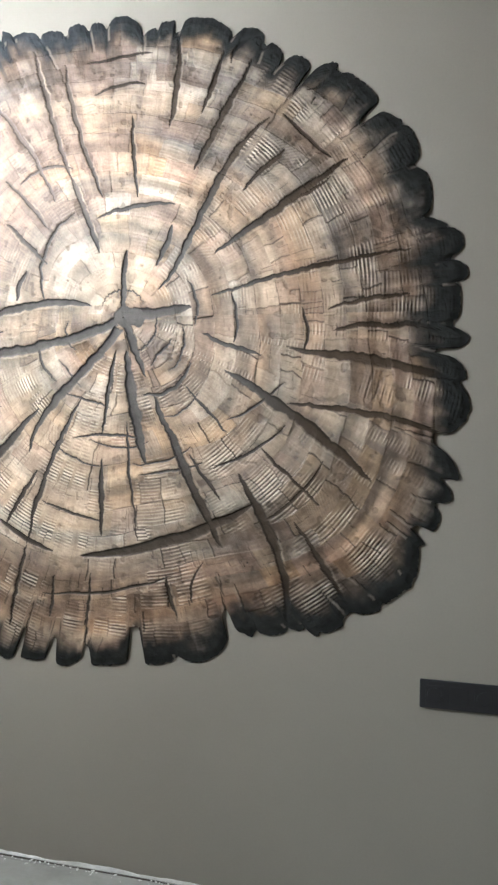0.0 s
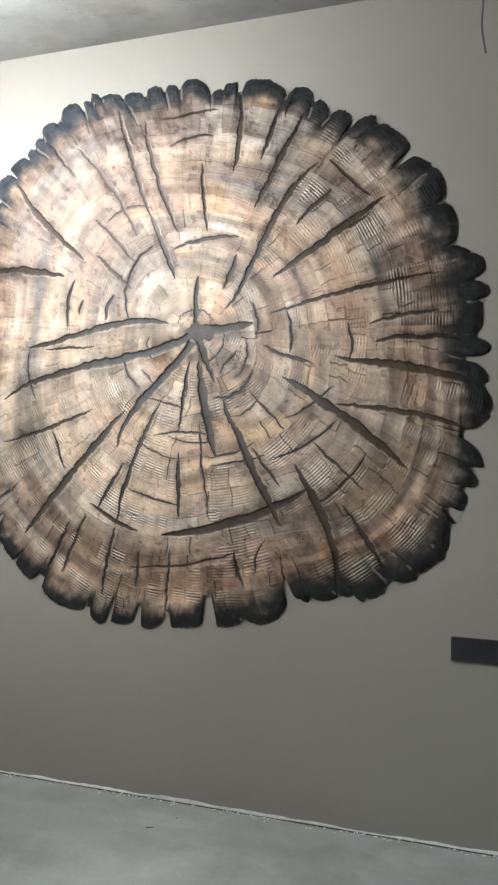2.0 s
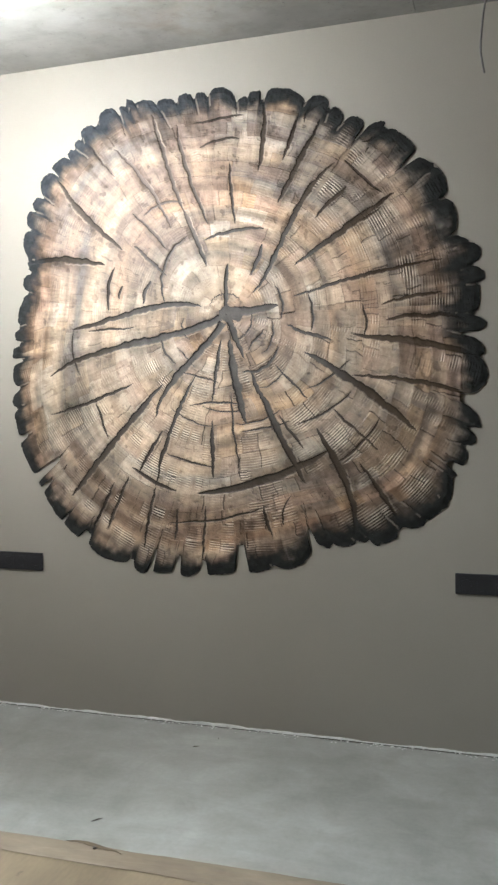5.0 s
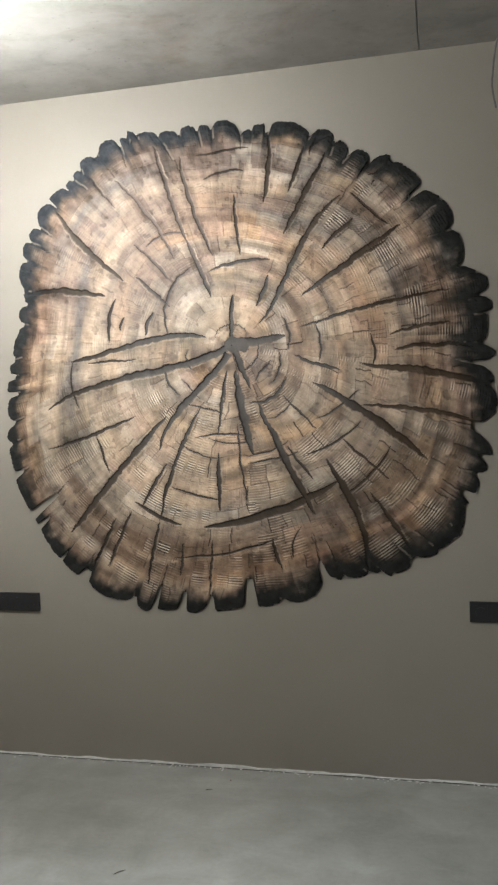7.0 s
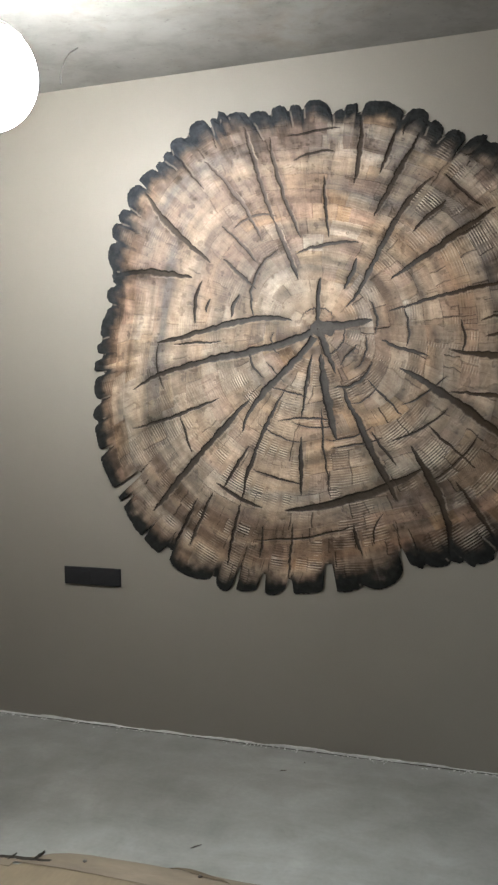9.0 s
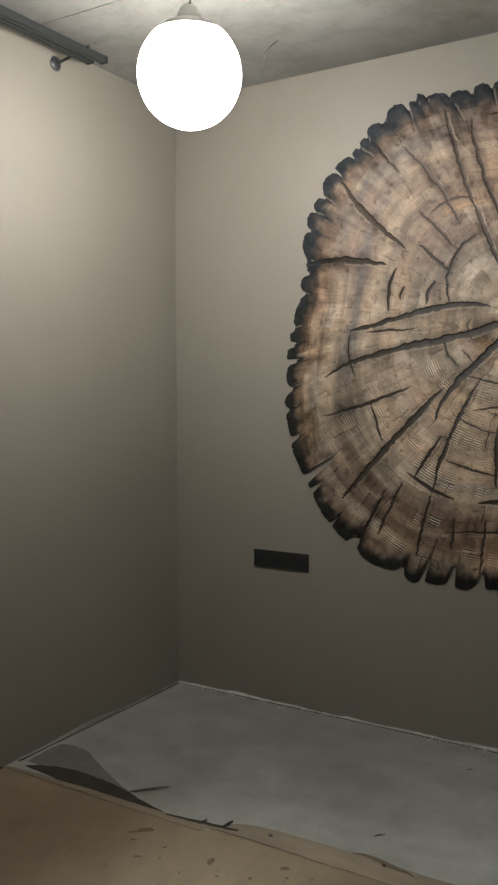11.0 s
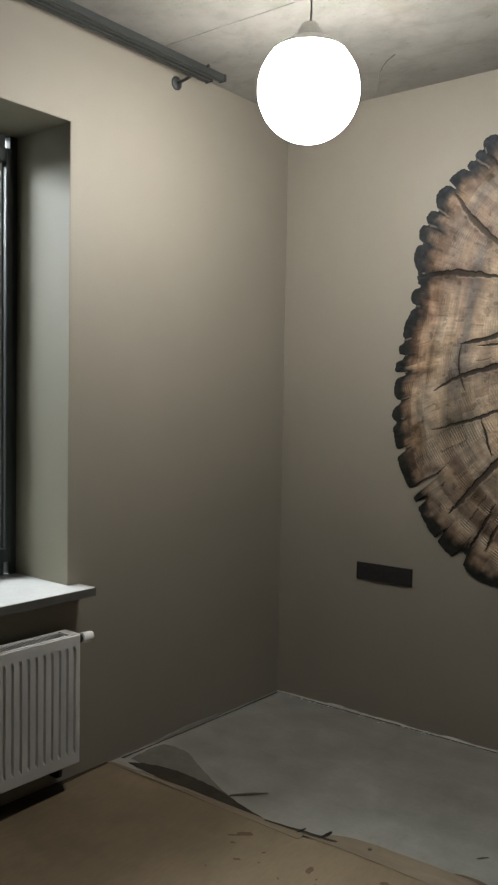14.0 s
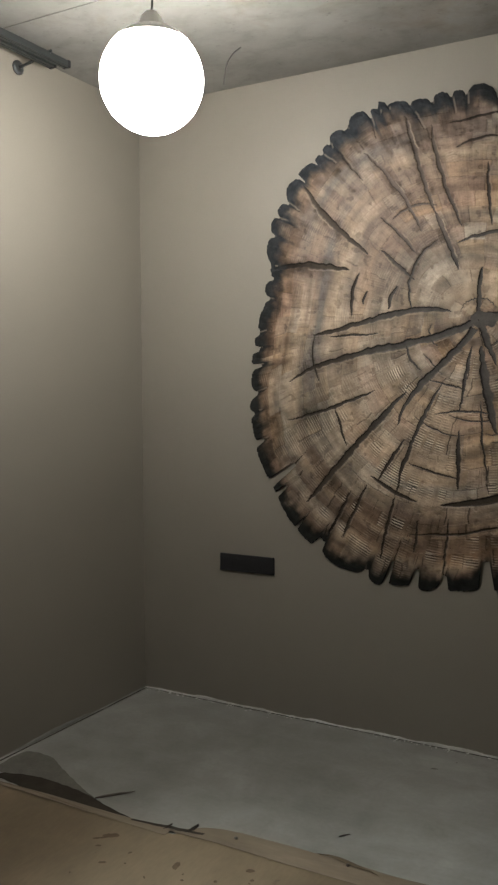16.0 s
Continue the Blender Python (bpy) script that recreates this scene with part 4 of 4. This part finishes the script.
    col = col * (0.90 + 0.20 * streak)
    grain = 0.5 + (fractal(RHO * 9, D * 2.6, 92)[..., None] - 0.5) * near[..., None]
    col = col * (0.86 + 0.28 * grain)
    # combed ridges lightened in the pigment: paint strokes together with their glints
    strokes = (np.clip(np.maximum(grooves, 0.25 * ribs), 0, 1) * np.maximum(smooth01(3.4 * fractal(X * 7 + 4, Z * 7, 84) - 1.0), 1.2 * stroke))[..., None]
    strokes = np.clip(strokes * (0.64 + 0.18 * stroke[..., None]), 0, 0.92)
    col = col * (1 - strokes) + strokes * np.array((1.0, 0.95, 0.87))
    col = col * (1 + 0.10 * knot[..., None])
    # furrows darkened in the pigment for the shade between ridges
    furrow = (np.clip(-grooves, 0, 1) * (0.30 + 0.38 * stroke))[..., None]
    col = col * (1 - furrow)
    col = col * (1 - 0.80 * np.maximum(np.maximum(line, 0.9 * fine_line), 0.35 * chips)[..., None])
    # soft shading beside the cracks, put into the pigment
    col = col * (1 - 0.34 * soft_shade[..., None] * (0.5 + 0.8 * fractal(X * 16, Z * 16, 93)[..., None]))
    # highlights on lamp-facing crack edges, painted as a pale tone
    edge_glint = np.clip(0.22 * glint * (1 - char), 0, 0.85)[..., None]
    col = col * (1 - edge_glint) + edge_glint * np.array((0.80, 0.75, 0.68))
    floor_c = np.array((0.148, 0.149, 0.155)) * (0.8 + 0.4 * fractal(X * 30, Z * 30, 86)[..., None])
    outer = smooth01((SN - 0.3) / 0.35)[..., None]
    floor_c = floor_c * (1 - outer) + outer * np.array((0.096, 0.088, 0.080)) * (0.8 + 0.4 * wash)
    brown = (mild * smooth01((SN - 0.4) / 0.3))[..., None]
    floor_c = floor_c * (1 - 0.8 * brown) + 0.8 * brown * np.array((0.118, 0.090, 0.066))
    # crack floors turn paler around 120 degrees
    pale_floor = (0.8 * np.exp(-(((D - 120) / 20) ** 2)) * smooth01((SN - 0.25) / 0.2))[..., None]
    floor_c = floor_c * (1 - pale_floor) + pale_floor * np.array((0.25, 0.22, 0.21))
    # shadow at the upper-left edge of each crack, painted into its floor
    lip = smooth01((side - 0.45) / 0.4)[..., None] * (1 - 0.6 * pale_floor) * (1 - 0.35 * mild[..., None])
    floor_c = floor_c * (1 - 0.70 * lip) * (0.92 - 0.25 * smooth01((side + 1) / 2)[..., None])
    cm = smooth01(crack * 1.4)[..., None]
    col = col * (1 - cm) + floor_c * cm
    smoke = smooth01((fractal(D / 4.6, RHO * 1.7, 94, 3) - 0.46) / 0.2) * smooth01((SN - 0.42) / 0.45)
    col = col * (1 - 0.28 * smoke[..., None] * np.array((1.0, 0.97, 0.93)))
    scorch = smooth01((burn * 3.2 * (0.4 + 1.0 * rag) - to_rim) / (2.0 * burn))[..., None]
    col = col * (1 - 0.46 * scorch * np.array((0.96, 1.0, 1.03)))
    lum = col.mean(-1, keepdims=True)
    col = np.clip(lum + 1.16 * (col - lum), 0.005, 1) * np.clip(lum / 0.36, 0.1, 1.8) ** 0.08
    col = 0.585 * col * np.array((1.115, 1.0, 0.85))
    # bluish highlights of the upper-left lobes, put into the soot colour
    rim_highlight = np.exp(-((D - 128) / 40) ** 2)[..., None]
    soot = (np.array((0.0150, 0.0155, 0.0142)) + rim_highlight * np.array((0.010, 0.013, 0.018))) * (0.6 + 0.9 * fractal(X * 40, Z * 40, 87)[..., None])
    ch = char[..., None]
    col = col * (1 - ch) + soot * ch
    pale = (0.40 * split_lip * (1 - crack))[..., None]
    col = col * (1 - pale) + pale * np.array((0.23, 0.19, 0.145))
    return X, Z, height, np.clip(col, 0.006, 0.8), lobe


def D_mask(deg, share):
    """Deeper combing on the lower right of the slice."""
    return 0.5 + 0.62 * np.cos(np.radians(deg + 52)) * smooth01((share + 0.05) / 0.3)


def pigment_material():
    m, n, k, b = material("painted_plaster_relief", 0.46, spec=0.45)
    at = n.new("ShaderNodeAttribute")
    at.attribute_name = "pigment"
    fine, grain = noise_node(m, 170, 4, 0.6), noise_node(m, 38, 5, 0.65)
    tint = mix(m, 1.0, at.outputs["Color"], ramp(m, fine, [(0.28, (0.90, 0.895, 0.89)), (0.72, (1.09, 1.09, 1.085))]), "MULTIPLY")
    tint = mix(m, 1.0, tint, ramp(m, grain, [(0.3, (0.88, 0.87, 0.86)), (0.7, (1.10, 1.10, 1.09))]), "MULTIPLY")
    k.new(tint, b.inputs["Base Color"])
    r = n.new("ShaderNodeMapRange")
    r.inputs["To Min"].default_value, r.inputs["To Max"].default_value = 0.46, 0.62
    k.new(grain, r.inputs["Value"])
    matt = ramp(m, at.outputs["Fac"], [(0.02, (1, 1, 1)), (0.10, (0, 0, 0))])
    k.new(mix(m, matt, r.outputs["Result"], (0.85, 0.85, 0.85)), b.inputs["Roughness"])
    k.new(mix(m, matt, (0.30, 0.30, 0.30), (0.12, 0.12, 0.12)), b.inputs["Specular IOR Level"])
    bump(m, b, (fine, 0.5, 0.0016), (grain, 0.45, 0.004))
    return m


def sheet_mesh(name, verts, faces, cols, mat):
    me = bpy.data.meshes.new(name)
    me.vertices.add(len(verts))
    me.vertices.foreach_set("co", verts.astype(np.float32).ravel())
    me.loops.add(faces.size)
    me.loops.foreach_set("vertex_index", faces.astype(np.int32).ravel())
    me.polygons.add(len(faces))
    me.polygons.foreach_set("loop_start", np.arange(0, faces.size, 4, dtype=np.int32))
    me.update(calc_edges=True)
    at = me.attributes.new("pigment", "FLOAT_COLOR", "POINT")
    at.data.foreach_set("color", np.concatenate([cols, np.ones((len(cols), 1))], 1).astype(np.float32).ravel())
    me.polygons.foreach_set("use_smooth", np.ones(len(faces), dtype=bool))
    me.materials.append(mat)
    return me


def wood_slice_relief(na=1960, nr=540):
    ob = thing("wood_slice_relief", Matrix.Translation((PITH_X, NORTH, PITH_Z)), "large painted plaster relief of a cracked tree slice with charred rim", "wall relief")
    mat = pigment_material()
    X, Z, H, C, lobe = relief_fields(na, nr)
    # one more step down to the wall closes the rim
    X, Z = np.concatenate([X, X[:, -1:]], 1), np.concatenate([Z, Z[:, -1:]], 1)
    H, C = np.concatenate([H, 0 * H[:, -1:]], 1), np.concatenate([C, C[:, -1:]], 1)
    nr += 1
    verts, cols = np.stack([X.ravel(), -H.ravel(), Z.ravel()], 1), C.reshape(-1, 3)
    i, j = np.meshgrid(np.arange(na), np.arange(nr - 1), indexing="ij")
    i2 = (i + 1) % na
    quads = np.stack([i * nr + j, i2 * nr + j, i2 * nr + j + 1, i * nr + j + 1], -1)
    split = int(nr * 0.93)

    def piece(name, chosen, label=""):
        used, inv = np.unique(chosen, return_inverse=True)
        o = new(name, sheet_mesh(name, verts[used], inv.reshape(-1, 4), cols[used], mat))
        o.parent = ob
        if label:
            o["label"] = label
    piece("face", quads[:, :split].reshape(-1, 4), "weathered brown wood face with rings, cracks and shading put into the pigment")
    for n in range(len(LOBE_FROM)):
        on = lobe == n
        if on.sum() > 1:
            piece("rim_lobe", quads[on, split:].reshape(-1, 4), "charred black rim lobe" if n == 0 else "")
    # the heart, inside the innermost step
    bm = bmesh.new()
    bmesh.ops.create_circle(bm, cap_ends=True, segments=24, radius=0.004, matrix=Matrix.Translation((0, -0.004, 0)) @ Matrix.Rotation(radians(90), 4, "X"))
    part("heart", bm, DARK_FILL, ob)
    return ob


wood_slice_relief()


# ---- on the floor ----
def ragged_strip(name, along, length, label, mat=FOAM):
    """A torn edge strip along the foot of a wall: local x along the wall, y into the room."""
    ob = thing(name, along, label, "edge strip", kind="structure")
    bm = bmesh.new()
    n = int(length / 0.012)
    rows = []
    for i in range(n + 1):
        x = i * length / n
        top = 0.002 + 0.0125 * max(0.0, noise.fractal(Vector((x * 2.3, 0, 4)), 0.8, 2.0, 6) * 1.2 + 0.35)
        thick = 0.003 + 0.004 * max(0.0, 0.5 + noise.noise(Vector((x * 6, 3, 0))))
        rows.append([bm.verts.new((x, y, z)) for y, z in ((0.0, 0.0), (thick, 0.0), (thick * 0.8, top * 0.6), (0.002, top), (0.0, top))])
    for a, b in zip(rows, rows[1:]):
        for j in range(5):
            bm.faces.new((a[j], b[j], b[(j + 1) % 5], a[(j + 1) % 5]))
    part("strip", bm, mat, ob)
    # flat dark band that stands for the open gap
    bm = bmesh.new()
    rows = []
    for i in range(n + 1):
        x = i * length / n
        mid = 0.0145 + 0.003 * noise.noise(Vector((x * 3, 8, 0)))
        half = 0.0065 * max(0.15, min(1.0, 0.8 + 0.9 * noise.fractal(Vector((x * 1.7, 5, 2)), 0.8, 2.0, 4)))
        rows.append([bm.verts.new((x, y, z)) for y, z in ((mid - half, 0.0004), (mid, 0.0009), (mid + half, 0.0004))])
    for a, b in zip(rows, rows[1:]):
        for j in range(2):
            bm.faces.new((a[j], b[j], b[j + 1], a[j + 1]))
    part("gap_band", bm, DARK_FILL, ob, "dark band in place of the gap beside the strip")
    bm = bmesh.new()
    rows = []
    for i in range(n + 1):
        x = i * length / n
        far = 0.022 + 0.012 * max(0.0, noise.fractal(Vector((x * 1.3, 9, 1)), 0.8, 2.0, 4) + 0.2)
        rows.append([bm.verts.new((x, y, z)) for y, z in ((0.021, 0.0003), (0.0225, 0.0026), (far + 0.004, 0.0003))])
    for a, b in zip(rows, rows[1:]):
        for j in range(2):
            bm.faces.new((a[j], b[j], b[j + 1], a[j + 1]))
    part("screed_lip", bm, SCREED, ob, "raised screed lip along the gap")
    return ob


ragged_strip("edge_strip", pose(EAST, NORTH, 0, 0, 0, 180), 5.74, "torn pale edge strip between wall and screed")
ragged_strip("edge_strip", WEST @ pose(0, -0.02, 0, 0, 0, -90), 1.1, "torn grey edge strip between wall and screed", SCREED)


def torn(outline, amount=0.008, step=0.02):
    """The outline cut into short steps with a ragged edge."""
    out = []
    for (x0, y0), (x1, y1) in zip(outline, outline[1:] + outline[:1]):
        n = max(1, int(math.hypot(x1 - x0, y1 - y0) / step))
        for i in range(n):
            x, y = x0 + (x1 - x0) * i / n, y0 + (y1 - y0) * i / n
            out.append((x + amount * noise.noise(Vector((x * 30, y * 30, 1))), y + amount * noise.noise(Vector((x * 30, y * 30, 5)))))
    return out


def flat_piece(name, outline, z0, z1, mat, label, category, curl=0.0, group=""):
    """A thin lying sheet of the given outline, with a slightly lifted far edge."""
    ob = thing(name, Matrix(), label, category, group)
    bm = bmesh.new()
    ys = [p[1] for p in outline]
    lift = [curl * max(0.0, noise.noise(Vector((p[0] * 4, p[1] * 4, 7))) + 0.2) for p in outline]
    lo = [bm.verts.new((x, y, z0 + u)) for (x, y), u in zip(outline, lift)]
    hi = [bm.verts.new((x, y, z1 + u)) for (x, y), u in zip(outline, lift)]
    for j in range(len(lo)):
        k = (j + 1) % len(lo)
        bm.faces.new((lo[j], lo[k], hi[k], hi[j]))
    bm.faces.new(lo[::-1])
    bm.faces.new(hi)
    part("sheet", bm, mat, ob)
    return ob


def wavy(x0, x1, y, amp, step=0.05, seed=0.0, slope=0.0):
    n = max(2, int(abs(x1 - x0) / step))
    out = []
    for i in range(n + 1):
        x = x0 + (x1 - x0) * i / n
        out.append((x, y + slope * (x - x0) + amp * noise.fractal(Vector((x * 2.3, seed, 1)), 1.0, 2.0, 4)))
    return out


# kraft board over the screed up to the strip that is left bare before the relief
west_edge = [(-2.775, 1.42), (-2.778, 1.30), (-2.776, 1.17), (-2.735, 1.14), (-2.715, 0.4), (-2.74, -1.0), (-2.80, -4.3)]
board_edge = wavy(-2.75, -1.78, 1.425, 0.012, 0.04, 2.0) + wavy(-1.76, EAST - 0.02, 1.452, 0.012, 0.06, 3.0, 0.012)
flat_piece("floor_board", west_edge[::-1] + board_edge + [(EAST - 0.02, -4.3)], 0.0005, 0.004, KRAFT, "brown kraft protective board laid over the screed", "floor covering")
flat_piece("paper_tape", wavy(-1.83, 0.9, 1.440, 0.006, 0.05, 5.0, 0.012) + wavy(0.9, -1.56, 1.566, 0.010, 0.05, 6.0, 0.006) + [(-1.64, 1.535), (-1.70, 1.515), (-1.75, 1.482)], 0.0045, 0.0052, TAPE, "crumpled brown paper tape along the kraft board", "tape", 0.004, "tapes along the board")
flat_piece("paper_tape", wavy(-2.765, -1.80, 1.405, 0.005, 0.05, 8.0) + wavy(-1.80, -2.765, 1.452, 0.008, 0.04, 9.0, 0.03), 0.0045, 0.0055, TAPE, "narrow brown paper tape strip lifting from the board", "tape", 0.006, "tapes along the board")
# dark sheet put where the lifted paper edge casts its shade
flat_piece("dark_floor_sheet", torn([(-2.72, 1.462), (-2.66, 1.50), (-2.58, 1.525), (-2.50, 1.538), (-2.40, 1.535), (-2.30, 1.525), (-2.20, 1.505), (-2.10, 1.475), (-2.0, 1.455), (-1.94, 1.44), (-1.98, 1.425), (-2.1, 1.42), (-2.3, 1.428), (-2.5, 1.44)]), 0.0015, 0.0025, DARK_FILL, "dark ragged sheet for the shade beyond the board edge", "underlay")
# thin sheet, darker than the screed around it
flat_piece("dark_floor_sheet", torn([(-2.735, 1.50), (-2.75, 1.62), (-2.73, 1.70), (-2.66, 1.715), (-2.58, 1.70), (-2.50, 1.655), (-2.40, 1.60), (-2.28, 1.54), (-2.18, 1.50), (-2.3, 1.49), (-2.5, 1.50)]), 0.0004, 0.0010, FILM, "grey ragged sheet lying on the screed", "underlay")
flat_piece("dark_floor_sheet", torn(wavy(-1.97, -1.62, 1.432, 0.004, 0.03, 12.0, 0.12) + wavy(-1.62, -1.97, 1.492, 0.006, 0.03, 13.0, 0.14), 0.006, 0.012), 0.0058, 0.0066, DARK_FILL, "dark torn dirty paper edge along the tape", "underlay")


# dark strip in place of the unlit gap under the radiator
flat_piece("dark_floor_sheet", [(-2.84, -4.3), (-2.84, 1.36), (-2.80, 1.40), (-2.772, 1.405), (-2.772, 1.295), (-2.768, 1.15), (-2.72, 1.12), (-2.70, 0.4), (-2.73, -1.0), (-2.79, -4.3)], 0.0043, 0.0053, DARK_FILL, "dark strip for the shade between wall and board below the radiator", "underlay")


def curled_scrap(x, y, size, turn, label):
    """A small torn bit of underlay that stands up at one corner."""
    ob = thing("torn_scrap", Matrix.Translation((x, y, 0.0053)) @ Matrix.Rotation(radians(turn), 4, "Z"), label, "paper scrap", group="torn scraps by the tape")
    bm = bmesh.new()
    lo, hi = [], []
    for i in range(9):
        u = i / 8
        w = 0.32 * (1 - 0.75 * abs(2 * u - 1.1)) * (0.8 + 0.4 * noise.noise(Vector((u * 7, x * 9, 0))))
        for side, row in ((-1, lo), (1, hi)):
            row.append(bm.verts.new((size * (u - 0.5), side * w * size * 0.5, size * (0.14 * u * u + (0.05 * side + 0.05) * u))))
    for i in range(8):
        bm.faces.new((lo[i], lo[i + 1], hi[i + 1], hi[i]))
    bmesh.ops.solidify(bm, geom=bm.faces[:], thickness=0.0008)
    part("sheet", bm, DARK_FILL, ob)


curled_scrap(-1.735, 1.478, 0.06, 62, "dark curled scrap of underlay on the paper tape")
curled_scrap(-1.822, 1.455, 0.04, 60, "small dark torn scrap standing at the tape end")


def splash(x, y, length, width, turn, label):
    """A dried drip on the board."""
    ob = thing("splash_mark", Matrix.Translation((x, y, 0.0042)) @ Matrix.Rotation(radians(turn), 4, "Z"), label, "stain", group="dried drips on the board")
    bm = bmesh.new()
    ring = []
    for i in range(28):
        a = 2 * math.pi * i / 28
        r = 1 + 0.45 * noise.noise(Vector((2 * math.cos(a) + x * 7, 2 * math.sin(a) + y * 5, 3)))
        ring.append(bm.verts.new((length / 2 * r * math.cos(a), width / 2 * r * math.sin(a), 0)))
    top = bm.verts.new((0, 0, 0.0006))
    for i in range(28):
        bm.faces.new((ring[i], ring[(i + 1) % 28], top))
    part("drip", bm, SPLASH_AND_SHADE, ob)


for x, y, length, width, turn in ((-1.97, 1.315, 0.062, 0.03, 35), (-1.995, 1.285, 0.05, 0.012, 35), (-1.968, 1.244, 0.02, 0.012, 20), (-1.661, 1.27, 0.022, 0.045, 10),
                                  (-1.431, 1.359, 0.03, 0.018, 30), (-1.40, 1.315, 0.014, 0.012, 0), (-1.60, 1.21, 0.012, 0.010, 0), (-1.89, 1.17, 0.03, 0.012, 30), (-1.82, 1.20, 0.010, 0.008, 0)):
    splash(x, y, length, width, turn, "small dark dried splash on the kraft board")


drips = random.Random(5)
for _ in range(16):
    splash(drips.uniform(-2.0, -1.2), drips.uniform(0.95, 1.36), drips.uniform(0.006, 0.016), drips.uniform(0.005, 0.011), drips.uniform(0, 180), "tiny dark dried drip on the kraft board")


def splinter(p, q, r, label):
    ob = thing("splinter", Matrix(), label, "splinter", group="splinters on the screed")
    a, b = Vector(p), Vector(q)
    bm = bmesh.new()
    tube(bm, [a.lerp(b, s) + Vector((0, 0, r + 0.0012 * math.sin(3 * s))) for s in (0, 0.3, 0.6, 1.0)], [r * 0.6, r, r, r * 0.3], 6)
    part("stick", bm, TWIG, ob)


splinter((-2.19, 1.50, 0.002), (-2.085, 1.615, 0.001), 0.005, "thin dark wood splinter on the grey screed")
splinter((-1.257, 1.695, 0), (-1.226, 1.728, 0), 0.0021, "short dark splinter on the grey screed")


def crumb(x, y, r, seed, mat, z=0.0):
    ob = thing("rubble_crumb", Matrix.Translation((x, y, z)), "small crumb of mortar lying loose on the floor", "crumb", group="crumbs on the floor")
    bm = bmesh.new()
    bmesh.ops.create_icosphere(bm, subdivisions=2, radius=r)
    for v in bm.verts:
        v.co *= 1 + 0.5 * noise.noise(v.co * 60 + Vector((seed, 0, 0)))
        v.co.z = max(v.co.z * 0.7, -r * 0.4) + r * 0.4
    part("lump", bm, mat, ob)


crumb(-1.565, 1.505, 0.008, 1, FILM, 0.0052)
crumb(-1.04, 2.47, 0.003, 2, TWIG)
crumb(-0.22, 1.52, 0.006, 3, TWIG, 0.0052)
crumb(-1.16, 1.535, 0.007, 5, TWIG, 0.005)
splinter((-1.121, 2.362, 0), (-1.093, 2.374, 0), 0.0018, "tiny dark splinter on the grey screed")
# brown strip laid over the tape end in place of its shadow
flat_piece("dark_floor_sheet", torn([(-1.27, 1.552), (-1.17, 1.538), (-1.10, 1.530), (-1.05, 1.522), (-1.08, 1.538), (-1.14, 1.556), (-1.22, 1.563)], 0.008, 0.012), 0.0094, 0.0102, SPLASH_AND_SHADE, "brown ragged strip for the shadow at the tape end", "underlay")


def plaster_crumbs():
    """Pale crumbs and flakes of plaster lying along the foot of the relief's wall, thicker in some stretches."""
    rnd = random.Random(11)
    bm = bmesh.new()
    while len(bm.verts) < 12 * 330:
        x, away = rnd.uniform(-2.7, 1.6), abs(rnd.gauss(0, 0.016)) + 0.018
        if noise.noise(Vector((x * 2.1, 4, 9))) + 0.15 < rnd.uniform(-0.3, 0.5):
            continue
        r = rnd.uniform(0.0012, 0.0038)
        made = bmesh.ops.create_icosphere(bm, subdivisions=1, radius=r, matrix=Matrix.Translation((x, NORTH - away, r * 0.5 + 0.0024)) @ Matrix.Rotation(rnd.uniform(0, 3.1), 4, "Z") @ Matrix.Diagonal((rnd.uniform(0.8, 2.4), 1, 0.6, 1)))
        for v in made["verts"]:
            v.co += Vector((rnd.uniform(-0.3, 0.3), rnd.uniform(-0.3, 0.3), 0)) * r
    return tagged(part("plaster_crumbs", bm, FOAM), "pale plaster crumbs scattered along the foot of the wall", "crumbs", kind="stuff")


plaster_crumbs()
